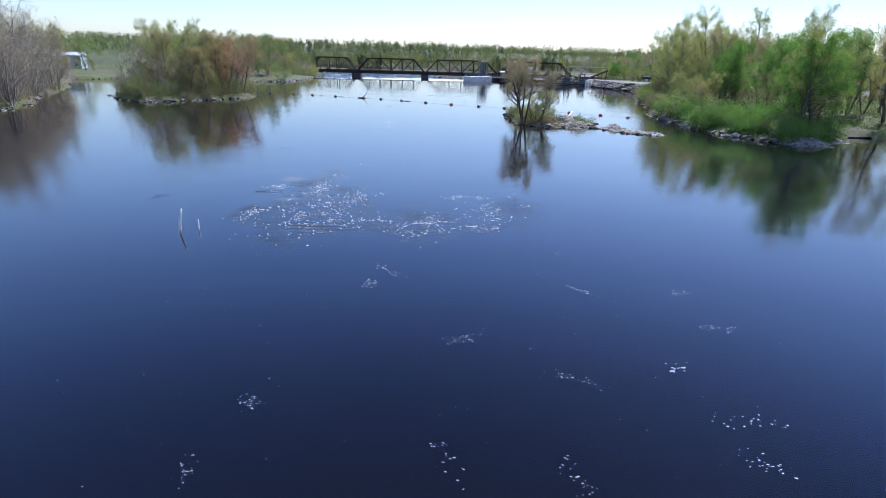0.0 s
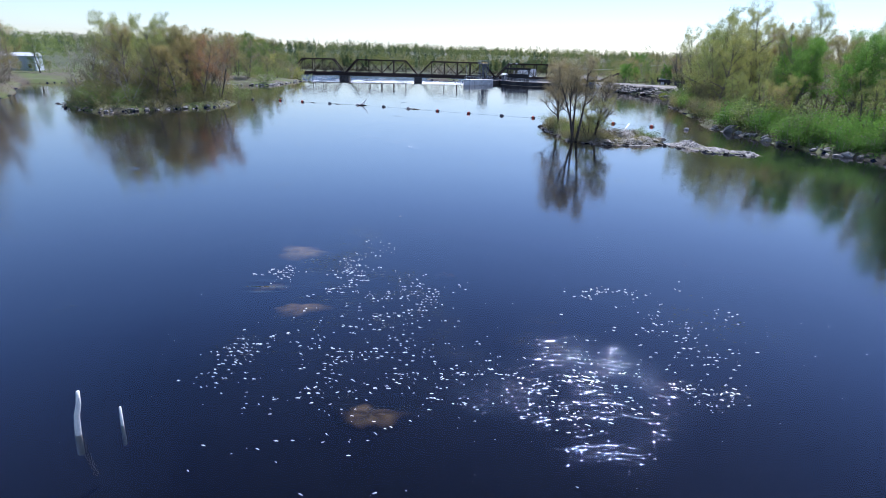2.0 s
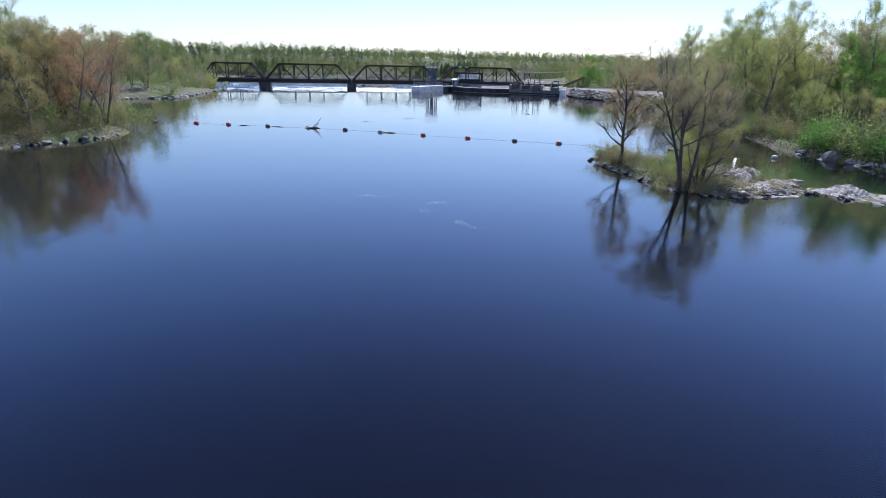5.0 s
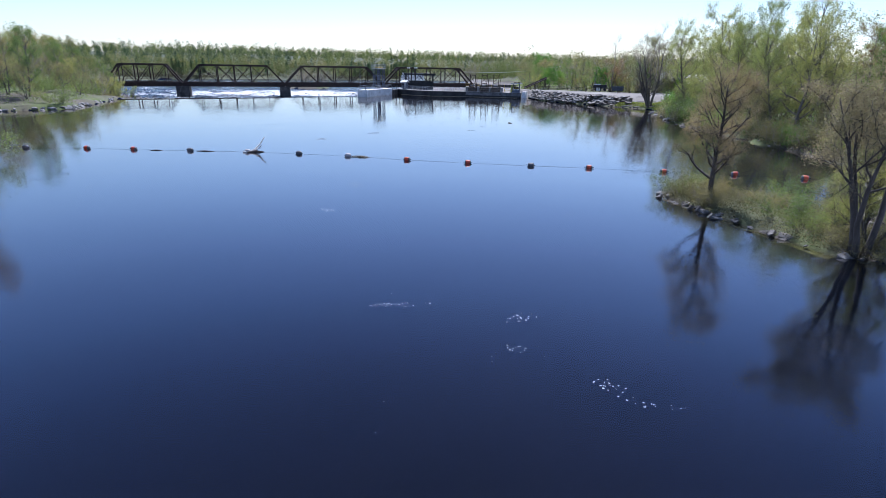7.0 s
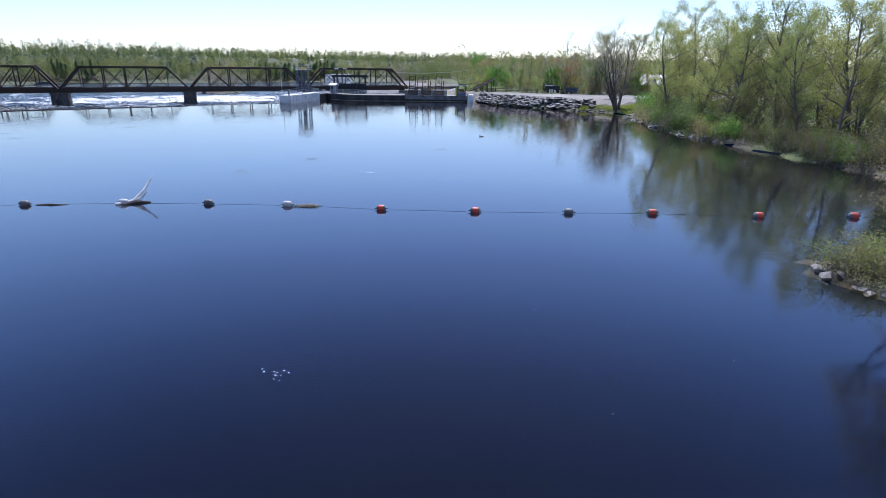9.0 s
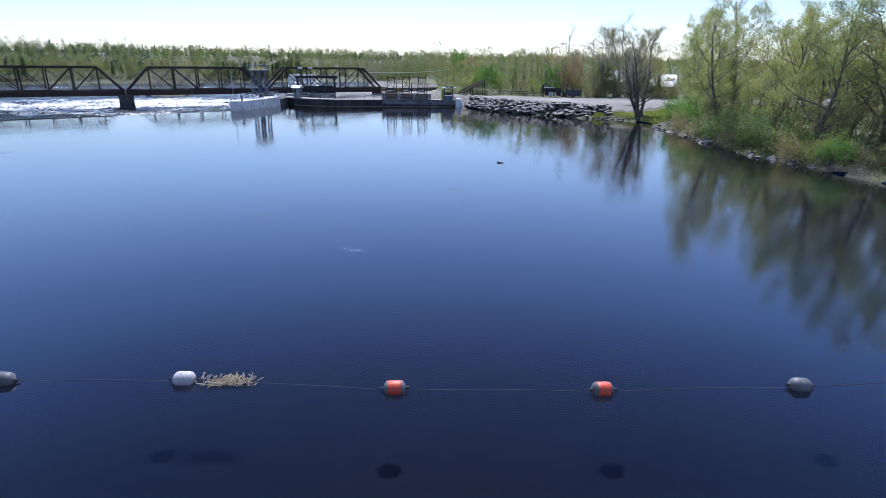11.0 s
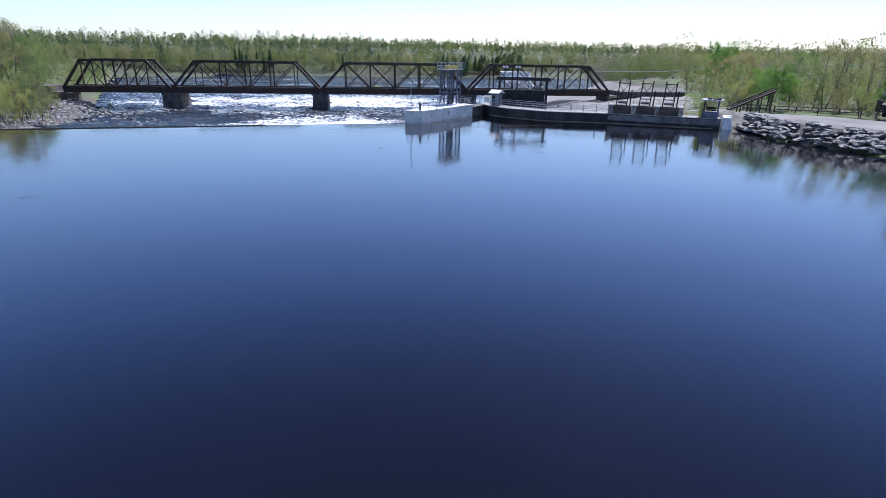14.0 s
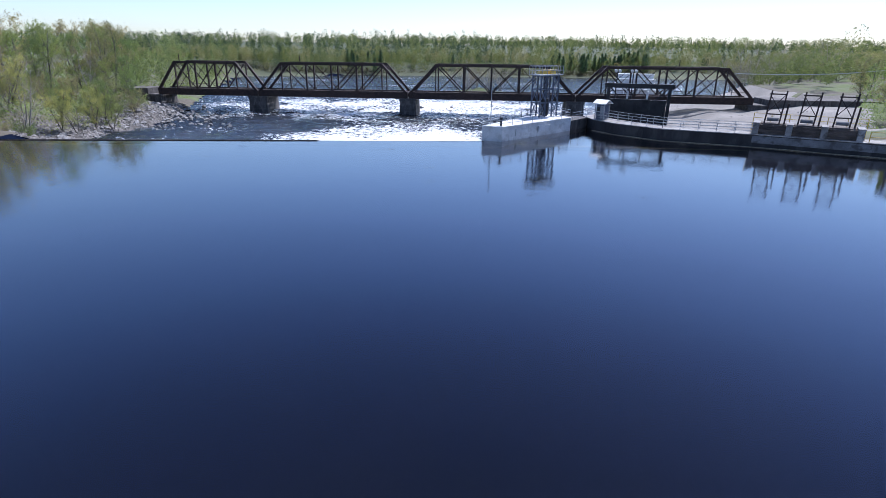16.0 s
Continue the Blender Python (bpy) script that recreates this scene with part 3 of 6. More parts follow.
def build_bridge():
    bridge = thing("truss_bridge", "rusted dark steel railway truss bridge on stone piers", "bridge", at=(-67.4, BRIDGE_Y, -3.2))
    base = Vector((-67.4, BRIDGE_Y, -3.2))

    def member(name, a, b, w, h, label=""):
        part(name, Shape().beam(Vector(a) - base, Vector(b) - base, w * 1.3, h * 1.2, up=(0, 1, 0)), rust, bridge, label)

    tie = Shape().box(0, 0.35, -0.24, 0.22, BRIDGE_W - 0.35, -0.02).mesh("cross_tie", timber)
    spans = [(-67.4, -44.1, 5), (-43.9, -10.35, 6), (-10.15, 25.5, 6), (25.7, 61.8, 6)]
    for x0, x1, n in spans:
        p = (x1 - x0) / n
        for y in (BRIDGE_Y, BRIDGE_Y + BRIDGE_W):
            xs = [x0 + p * i for i in range(n + 1)]
            member("girder", (x0, y, 0.67), (x1, y, 0.67), 0.8, 0.3, "deep riveted plate girder")
            member("bottom_chord", (x0, y, DECK), (x1, y, DECK), 0.3, 0.36)
            member("top_chord", (xs[1] - 0.15, y, CHORD), (xs[-2] + 0.15, y, CHORD), 0.4, 0.45)
            member("end_post", (x0 + 0.1, y, DECK - 0.3), (xs[1], y, CHORD), 0.36, 0.42)
            member("end_post", (x1 - 0.1, y, DECK - 0.3), (xs[-2], y, CHORD), 0.36, 0.42)
            for i in range(1, n):
                member("post", (xs[i], y, DECK), (xs[i], y, CHORD), 0.24 if i not in (1, n - 1) else 0.16, 0.3)
            for i in range(1, n - 1):
                left_half = i < (n - 1) / 2
                a, b = (xs[i], xs[i + 1]) if left_half else (xs[i + 1], xs[i])
                member("diagonal", (a, y, CHORD), (b, y, DECK), 0.16, 0.12)
                if n > 4:
                    member("counter_diagonal", (b, y + 0.08, CHORD), (a, y + 0.08, DECK), 0.08, 0.08)
        for i in range(1, n):
            x = x0 + p * i
            member("cross_strut", (x, BRIDGE_Y, CHORD), (x, BRIDGE_Y + BRIDGE_W, CHORD), 0.2, 0.2)
            if i < n - 1:
                member("top_lateral", (x, BRIDGE_Y, CHORD), (x + p, BRIDGE_Y + BRIDGE_W, CHORD), 0.08, 0.08)
        for x, s in ((x0 + p, -1), (x1 - p, 1)):
            member("portal_strut", (x + s * p * 0.22, BRIDGE_Y, CHORD - 1.15), (x + s * p * 0.22, BRIDGE_Y + BRIDGE_W, CHORD - 1.15), 0.3, 0.2)
            for k in range(8):
                y = BRIDGE_Y + 0.3 + k * (BRIDGE_W - 0.6) / 8
                member("portal_lacing", (x + s * p * 0.2, y, CHORD - 1.1), (x + s * p * 0.02, y + 0.6, CHORD - 0.1), 0.07, 0.07)
        for i in range(n):
            member("floor_beam", (x0 + p * (i + 0.5), BRIDGE_Y, 0.6), (x0 + p * (i + 0.5), BRIDGE_Y + BRIDGE_W, 0.6), 0.45, 0.3)
        for y in (BRIDGE_Y + 0.7, BRIDGE_Y + BRIDGE_W - 0.7):
            member("rail", (x0, y, DECK + 0.12), (x1, y, DECK + 0.12), 0.15, 0.12)
        for y in (BRIDGE_Y + 0.25,):
            member("handrail", (x0 + 1, y, DECK + 1.25), (x1 - 1, y, DECK + 1.25), 0.05, 0.05)
        k = x0
        while k < x1:
            ob = part("cross_tie", tie, timber, bridge)
            ob.location = Vector((k, BRIDGE_Y, DECK)) - base
            k += 0.42
    # a few slender poles on the chords
    for x in (-61.5, -34.0, -0.8, 46.0):
        member("signal_pole", (x, BRIDGE_Y, CHORD), (x, BRIDGE_Y, CHORD + 1.7), 0.1, 0.1)
    for x0, x1 in ((-70.5, -66.6), (-46.2, -41.8), (-12.2, -8.4), (23.6, 27.6), (60.6, 64.6)):
        s = Shape().box(x0, BRIDGE_Y - 0.9, -4.4, x1, BRIDGE_Y + BRIDGE_W + 0.9, -0.25, 0.22).box(x0 + 0.05, BRIDGE_Y - 0.85, -0.25, x1 - 0.05, BRIDGE_Y + BRIDGE_W + 0.85, 0.2)
        pier = part("pier", Shape().add([Vector(v) - base for v in s.v], s.f), pier_stone, bridge, "stained stone and concrete pier")
        # courses of stone blocks on the upstream face
        for r in range(5):
            for c in range(3):
                w = (x1 - x0 - 0.7) / 3
                bx = x0 + 0.35 + c * w + (w * 0.2 if r % 2 else 0)
                b = Shape().box(bx + 0.03, BRIDGE_Y - 1.0 + r * 0.045, -3.9 + r * 0.72 + 0.03, min(bx + w - 0.03, x1 - 0.3), BRIDGE_Y - 0.7, -3.9 + (r + 1) * 0.72)
                part("block", Shape().add([Vector(v) - base for v in b.v], b.f), pier_stone, pier)
    return bridge


build_bridge()
abut = Shape().box(-79, 282.6, -3.5, -69.5, 289.4, 1.5, 0.1)
tagged(part("abutment", abut, pier_stone), "dark stone bridge abutment on the bank", "abutment", kind="structure")
abut = Shape().box(64.4, 282.4, -3.5, 108, 289.6, 1.3, 0.1)
tagged(part("abutment", abut, pier_stone), "dark stone bridge abutment beside the gravel", "abutment", kind="structure")

# ---- the dam ----


def rel(shape, base):
    b = Vector(base)
    return Shape().add([Vector(v) - b for v in shape.v], shape.f)


def build_crest():
    dam = thing("spillway_dam", "low concrete overflow dam with dark flashboards along its crest", "dam", kind="structure", at=(-24, 225, -3))
    base = (-24, 225, -3)
    n = 22
    for i in range(n):
        xa, xb = -56 + 63.6 * i / n, -56 + 63.6 * (i + 1) / n
        ya, yb = float(crest_y(xa)), float(crest_y(xb))
        high = xb < -12
        s = Shape().hexa([(xa, ya, -4), (xb, yb, -4), (xb, yb + 5.5, -4), (xa, ya + 5.5, -4)], [(xa, ya, -0.1), (xb, yb, -0.1), (xb, yb + 1.6, -0.35), (xa, ya + 1.6, -0.35)])
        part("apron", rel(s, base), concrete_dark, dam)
        top = 0.1 if high else 0.02
        s = Shape().hexa([(xa + 0.02, ya - 0.02, -0.6), (xb - 0.02, yb - 0.02, -0.6), (xb - 0.02, yb + 0.1, -0.6), (xa + 0.02, ya + 0.1, -0.6)], [(xa + 0.02, ya, top), (xb - 0.02, yb, top), (xb - 0.02, yb + 0.08, top), (xa + 0.02, ya + 0.08, top)])
        part("flashboard", rel(s, base), timber, dam)
    return dam


build_crest()


def railing(points, z, height=1.07, material=galv, spacing=2.0, rails=3, name="railing", label="galvanised steel pipe railing", thick=0.06):
    """A guard rail along a plan line: a thing with posts and rails."""
    base = Vector((*points[0], z))
    ob = thing(name, label, "railing", at=base)
    for (ax, ay), (bx, by) in zip(points, points[1:]):
        n = max(1, round(math.hypot(bx - ax, by - ay) / spacing))
        for i in range(n + 1):
            p = Vector((ax + (bx - ax) * i / n, ay + (by - ay) * i / n, z)) - base
            part("post", Shape().beam(p, p + Vector((0, 0, height)), thick), material, ob)
        for k in range(rails):
            h = Vector((0, 0, height * (k + 1) / rails))
            a, b = Vector((ax, ay, z)) - base + h, Vector((bx, by, z)) - base + h
            part("rail", Shape().beam(a, b, thick * 0.85), material, ob)
    return ob


# the pale pier that ends the spillway
PIER = [(7.3, 229.9), (9.8, 229.2), (19.4, 240.4), (16.0, 245.6)]
pier_nose = thing("dam_pier", "pale concrete pier pointing upstream beside the spillway", "pier", kind="structure", at=(8.3, 229, -3))
part("body", rel(Shape().prism(PIER, -3.5, 1.7), (8.3, 229, -3)), concrete, pier_nose)
cap = [(7.24, 229.84), (9.84, 229.12), (19.44, 240.36), (16.0, 245.64)]
part("coping", rel(Shape().prism(cap, 1.7, 1.82), (8.3, 229, -3)), concrete, pier_nose, "weathered concrete coping")
for a, b in (((11.5, 231.1), (13.1, 232.9)), ((14.5, 234.5), (16.1, 236.35))):
    part("fender", rel(Shape().beam((*a, 0.9), (*b, 0.9), 0.1, 0.9), (8.3, 229, -3)), concrete, pier_nose)
railing([(7.6, 230.2), (9.7, 229.6), (15.0, 235.7)], 1.82)
railing([(7.6, 230.2), (12.4, 238.3), (16.0, 245.0)], 1.82, rails=2)
railing([(16.6, 237.4), (19.2, 240.4), (16.2, 245.0)], 1.82)
link = Shape().prism([(19.5, 240.6), (22.3, 244.6), (21.6, 247.0), (16.4, 245.4)], -3.5, 1.35)
tagged(part("link_wall", link, pier_stone), "tan stained concrete wall joining pier and headrace wall", "wall", kind="structure")
railing([(19.7, 241.0), (22.2, 244.7)], 1.35)
bollard = Shape().tube([(0, 0, 0), (0, 0, 0.75), (0, 0, 0.8), (0, 0, 1.05), (0, 0, 1.15)], [0.16, 0.14, 0.24, 0.22, 0.08], 10)
ob = part("bollard", bollard, black_steel)
ob.location = (9.6, 230.1, 1.82)
tagged(ob, "black iron mooring bollard on the pale pier", "bollard")
mast = part("mast", Shape().tube([(0, 0, 0), (0, 0, 2.5), (0, 0, 5.2)], [0.07, 0.055, 0.04], 8), galv)
mast.location = (8.3, 231.2, 1.82)
tagged(mast, "slender grey steel mast on the pale pier", "mast")


def build_tower():
    """The hoist tower: four pairs of legs, bracing, a platform with rails."""
    base = Vector((14.9, 239.7, 1.82))
    t = thing("hoist_tower", "blue-grey steel lattice gate hoist tower with railed platform", "tower", at=base)
    ux, uy = Vector((0.72, 0.69, 0)), Vector((-0.69, 0.72, 0))
    legs = [(0.0, 0.0), (1.1, 0.0), (2.5, 0.0), (3.6, 0.0), (0.0, 1.6), (1.1, 1.6), (2.5, 1.6), (3.6, 1.6)]
    top = 5.55

    def at(a, b, z):
        return ux * a + uy * b + Vector((0, 0, z))
    for a, b in legs:
        part("leg", Shape().beam(at(a, b, 0), at(a, b, top), 0.2, 0.2), blue_steel, t)
    for b in (0.0, 1.6):
        for a0, a1 in ((0.0, 1.1), (2.5, 3.6)):
            for z0 in (0.3, 2.1, 3.9):
                part("brace", Shape().beam(at(a0, b, z0), at(a1, b, z0 + 1.7), 0.09), blue_steel, t)
                part("brace", Shape().beam(at(a1, b, z0), at(a0, b, z0 + 1.7), 0.09), blue_steel, t)
        for z in (1.9, 3.7, 5.45):
            part("girt", Shape().beam(at(0, b, z), at(3.6, b, z), 0.14), blue_steel, t)
    for a in (0.0, 1.1, 2.5, 3.6):
        for z in (1.9, 3.7, 5.45):
            part("girt", Shape().beam(at(a, 0, z), at(a, 1.6, z), 0.12), blue_steel, t)
    part("platform", Shape().hexa([at(-0.4, -0.4, top), at(4.0, -0.4, top), at(4.0, 2.0, top), at(-0.4, 2.0, top)], [at(-0.4, -0.4, top + 0.14), at(4.0, -0.4, top + 0.14), at(4.0, 2.0, top + 0.14), at(-0.4, 2.0, top + 0.14)]), galv, t, "grating platform")
    edge = [(-0.36, -0.36), (3.96, -0.36), (3.96, 1.96), (-0.36, 1.96), (-0.36, -0.36)]
    for (a0, b0), (a1, b1) in zip(edge, edge[1:]):
        for i in range(4):
            a, b = a0 + (a1 - a0) * i / 4, b0 + (b1 - b0) * i / 4
            part("rail_post", Shape().beam(at(a, b, top + 0.1), at(a, b, top + 1.2), 0.06), galv, t)
        for z in (0.65, 1.2):
            part("rail", Shape().beam(at(a0, b0, top + z), at(a1, b1, top + z), 0.06), galv, t)
    for a in (0.5, 2.1):
        s = Shape().hexa([at(a, 0.3, top + 0.14), at(a + 1.2, 0.3, top + 0.14), at(a + 1.2, 1.3, top + 0.14), at(a, 1.3, top + 0.14)], [at(a + 0.15, 0.4, top + 0.7), at(a + 1.05, 0.4, top + 0.7), at(a + 1.05, 1.2, top + 0.7), at(a + 0.15, 1.2, top + 0.7)])
        part("hoist_motor", s, yellow_paint, t, "yellow hoist motor housing")
    for b in (0.5, 1.1):
        part("hoist_chain", Shape().beam(at(1.8, b, -0.5), at(1.8, b, top), 0.1), black_steel, t)
    part("gate_leaf", Shape().hexa([at(1.2, 0.6, -0.3), at(2.4, 0.6, -0.3), at(2.4, 0.9, -0.3), at(1.2, 0.9, -0.3)], [at(1.2, 0.6, 2.4), at(2.4, 0.6, 2.4), at(2.4, 0.9, 2.4), at(1.2, 0.9, 2.4)]), black_steel, t)


build_tower()

# the dark headrace wall with its walkway
WALL = [(21.9, 246.4), (22.8, 241.8), (25.0, 238.0), (29.8, 233.6), (39.6, 230.4), (54.2, 223.4)]
INNER = [(23.8, 248.4), (25.3, 243.8), (27.4, 240.6), (31.4, 236.4), (40.8, 233.2), (55.6, 226.2)]
wall_thing = thing("headrace_wall", "dark stained concrete wall with a pale walkway along its top", "dam wall", kind="structure", at=(22, 246.4, -3))
for i in range(len(WALL) - 1):
    q = [WALL[i], WALL[i + 1], INNER[i + 1], INNER[i]]
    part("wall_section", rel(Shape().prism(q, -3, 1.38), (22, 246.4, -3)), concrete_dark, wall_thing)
    q = [(x - 0.08, y - 0.1) for x, y in q[:2]] + q[2:]
    part("walkway_slab", rel(Shape().prism(q, 1.38, 1.46), (22, 246.4, -3)), weathered, wall_thing, "pale concrete walkway slab")
band = [(WALL[4][0] - 0.04, WALL[4][1] - 0.05), (WALL[5][0] - 0.04, WALL[5][1] - 0.05), (WALL[5][0] + 0.1, WALL[5][1] + 0.12), (WALL[4][0] + 0.1, WALL[4][1] + 0.12)]
part("upper_band", rel(Shape().prism(band, 0.45, 1.28), (22, 246.4, -3)), concrete_mid, wall_thing, "newer grey concrete band")
railing([(x + 0.25, y + 0.3) for x, y in WALL[1:5]], 1.46, rails=3)
railing([(x - 0.2, y - 0.2) for x, y in INNER[1:5]], 1.46, rails=3)


def build_hut():
    base = Vector((24.0, 242.9, 1.46))
    h = thing("control_hut", "small grey steel control shelter with a white gable roof", "hut", at=base)
    part("body", Shape().box(-0.62, -0.5, 0, 0.62, 0.6, 2.0), blue_steel, h)
    for x in (-0.7, 0.7):
        for y in (-0.66, 0.66):
            part("post", Shape().beam((x, y, 0), (x, y, 2.1), 0.1), galv, h)
    for z in (0.5, 1.05):
        part("rail", Shape().beam((-0.7, -0.66, z), (0.7, -0.66, z), 0.06), galv, h)
    part("door", Shape().box(0.02, -0.54, 0.05, 0.58, -0.5, 1.85), galv, h)
    part("window", Shape().box(-0.55, -0.53, 1.0, -0.1, -0.5, 1.6), glass_dark, h)
    part("roof", Shape().add([(-1.05, -1.0, 2.05), (1.05, -1.0, 2.05), (1.05, 0, 2.55), (-1.05, 0, 2.55), (-1.05, 1.0, 2.05), (1.05, 1.0, 2.05), (-1.05, -1.0, 2.15), (1.05, -1.0, 2.15), (1.05, 0, 2.66), (-1.05, 0, 2.66), (-1.05, 1.0, 2.15), (1.05, 1.0, 2.15)], [(0, 3, 2, 1), (3, 4, 5, 2), (6, 7, 8, 9), (9, 8, 11, 10), (0, 1, 7, 6), (4, 10, 11, 5), (0, 6, 9, 3), (3, 9, 10, 4), (1, 2, 8, 7), (2, 5, 11, 8)]), white_paint, h, "white gable roof")
    h.rotation_euler = (0, 0, radians(-42))


build_hut()


def build_gate():
    """The big black gate frame behind the walkway."""
    base = Vector((25.7, 248.6, 1.4))
    g = thing("gate_frame", "large black steel gate hanging in a heavy frame", "sluice gate", at=base)
    for x in (0.0, 8.6):
        part("column", Shape().beam((x, 0, -3), (x, 0, 4.5), 0.45, 0.5), black_steel, g)
    part("lintel", Shape().beam((-0.6, 0, 4.35), (9.2, 0, 4.35), 0.5, 0.62), black_steel, g)
    part("gate_leaf", Shape().box(0.3, -0.15, -2.5, 8.3, 0.2, 2.4), black_steel, g)
    for i in range(5):
        part("stiffener", Shape().box(0.5 + i * 1.85, -0.3, -2.4, 0.72 + i * 1.85, -0.15, 2.35), black_steel, g)
    for a, b in (((0.2, 0, 4.1), (2.2, 0, 2.0)), ((8.4, 0, 4.1), (6.4, 0, 2.0)), ((4.3, 0, 4.2), (2.4, 0, 2.0)), ((4.3, 0, 4.2), (6.2, 0, 2.0))):
        part("hanger", Shape().beam(a, b, 0.14), black_steel, g)
    for x in (2.6, 5.4):
        part("hook_block", Shape().box(x, -0.2, 2.5, x + 0.3, 0.1, 3.6), white_paint, g)
    g.rotation_euler = (0, 0, radians(-12))


build_gate()


def lamp_post(x, y, z, h):
    t = thing("floodlight_post", "dark steel post with two round white floodlights", "floodlight", "floodlights at the gate", at=(x, y, z))
    part("post", Shape().tube([(0, 0, 0), (0, 0, h)], [0.11, 0.09], 8), black_steel, t)
    part("crossarm", Shape().beam((-0.5, 0, h - 0.1), (0.5, 0, h - 0.1), 0.1), black_steel, t)
    for s in (-0.3, 0.3):
        head = Shape().tube([(s, -0.42, h + 0.12), (s, -0.36, h + 0.14), (s, 0.1, h + 0.22), (s, 0.25, h + 0.24)], [0.2, 0.24, 0.18, 0.08], 12)
        part("floodlight", head, white_paint, t, "round white floodlight")


lamp_post(27.5, 252.5, -1.0, 8.5)
lamp_post(29.9, 252.3, -1.0, 8.5)


def build_intake():
    """Stop-log bays with lattice hoist frames and yellow rails."""
    ang = math.atan2(223.4 - 230.4, 54.2 - 39.6)
    base = Vector((40.0, 230.9, 1.46))
    t = thing("intake_gates", "concrete intake bays with timber stop-logs and steel hoist frames", "intake", at=base)
    bay = 3.45
    for i in range(4):
        part("bay_pier", Shape().box(i * bay - 0.32, -0.3, 0, i * bay + 0.32, 2.2, 1.25), weathered, t)
        part("bay_cap", Shape().box(i * bay - 0.36, -0.34, 1.25, i * bay + 0.36, 2.3, 1.36), weathered, t)
    for i in range(3):
        for k in range(4):
            part("stop_log", Shape().box(i * bay + 0.34, 0.1 + 0.02 * (k % 2), 0.02 + k * 0.28, (i + 1) * bay - 0.34, 0.45, 0.27 + k * 0.28), timber, t)
        part("bay_deck", Shape().box(i * bay + 0.4, 0.5, 1.1, (i + 1) * bay - 0.4, 2.3, 1.24), timber, t)
    for i in range(3):
        x0, x1 = i * bay + 0.75, (i + 1) * bay - 1.15
        fr = part("hoist_frame", Shape().beam((x0, 1.1, 1.2), (x0 + 0.2, 1.1, 5.0), 0.16), rust, t, "dark lattice hoist frame")
        part("upright", Shape().beam((x1, 1.1, 1.2), (x1 + 0.2, 1.1, 5.0), 0.16), rust, fr)
        for z in (2.3, 4.6):
            part("crossbar", Shape().beam((x0, 1.1, z), (x1 + 0.15, 1.1, z), 0.14), rust, fr)
        part("brace", Shape().beam((x0, 1.1, 2.4), (x1 + 0.1, 1.1, 4.5), 0.08), rust, fr)
        part("brace", Shape().beam((x1, 1.1, 2.4), (x0 + 0.1, 1.1, 4.5), 0.08), rust, fr)
        part("hoist_drum", Shape().tube([(x0 + 0.2, 1.1, 1.7), (x1 - 0.1, 1.1, 1.7)], [0.22, 0.22], 10), concrete_mid, fr)
        part("upright", Shape().beam((x1 + 0.5, 1.1, 1.2), (x1 + 0.6, 1.1, 3.6), 0.18), rust, fr)
    t.rotation_euler = (0, 0, ang)
    ux, uy = math.cos(ang), math.sin(ang)
    line = [(base.x + ux * a - uy * 2.6, base.y + uy * a + ux * 2.6) for a in (-0.5, 11.0)]
    railing(line, 1.46, 2.2, yellow_paint, 1.8, 4, label="yellow painted steel pipe railing behind the bays")
    line = [(base.x + ux * a - uy * 0.0, base.y + uy * a + ux * 0.0) for a in (11.2, 14.5)]
    railing(line, 1.46, 1.1, yellow_paint, 1.4, 2, label="yellow painted steel pipe railing by the bays")


build_intake()


def build_end_block():
    base = Vector((53.3, 225.0, 1.46))
    t = thing("trash_rake", "blue-grey trash rake machine with yellow rails on the wall's end", "machine", at=base)
    part("plinth", Shape().box(-1.1, -0.6, 0, 1.1, 1.2, 0.9, 0.05), blue_steel, t)
    part("side_panel", Shape().box(-1.5, -0.5, 0, -1.15, 1.1, 2.2), lime_paint, t, "yellow-green painted side panel")
    for x in (-0.6, 0.1, 0.7):
        part("tine_rack", Shape().box(x, -0.4, 2.68, x + 0.5, 0.6, 2.86 + 0.1 * abs(x)), rust, t, "rusty rake teeth")
    for x in (-0.95, 0.95):
        part("column", Shape().beam((x, 0.2, 0.9), (x, 0.2, 2.5), 0.24), blue_steel, t)
    part("canopy", Shape().box(-1.5, -0.7, 2.5, 1.5, 1.2, 2.68), galv, t)
    part("drum", Shape().tube([(-0.7, 0.2, 1.3), (0.7, 0.2, 1.3)], [0.32, 0.32], 12), black_steel, t)
    for z in (1.3, 1.7):
        part("guard", Shape().beam((-1.0, -0.6, z), (1.0, -0.6, z), 0.07), yellow_paint, t)
    t.rotation_euler = (0, 0, radians(-39))
    s = Shape().hexa([(53.9, 222.2, -2.5), (55.6, 221.2, -2.5), (57.6, 225.0, -2.5), (55.6, 226.0, -2.5)], [(54.3, 223.1, 1.7), (55.2, 222.6, 1.7), (57.4, 225.8, 1.7), (56.3, 226.4, 1.7)])
    tagged(part("wing_wall", s, concrete), "pale sloping concrete wing wall at the riprap", "wall", kind="structure")
    ch = thing("debris_chute", "rusty brown inclined debris conveyor on steel legs", "conveyor", at=(56.2, 225.2, 2.3))
    part("trough", Shape().beam((0, 0, 0.4), (6.6, -0.6, 3.2), 0.9, 0.25), rust, ch)
    for s in (-0.45, 0.45):
        part("side_rail", Shape().beam((0, s, 0.75), (6.6, s - 0.6, 3.55), 0.08, 0.18), rust, ch)
    for a in (1.6, 3.2, 4.6, 6.2):
        z = 0.4 + a * 2.8 / 6.6
        for s in (-0.4, 0.4):
            part("leg", Shape().beam((a, s - a * 0.09, 0), (a, s - a * 0.09, z), 0.12), rust, ch)


build_end_block()
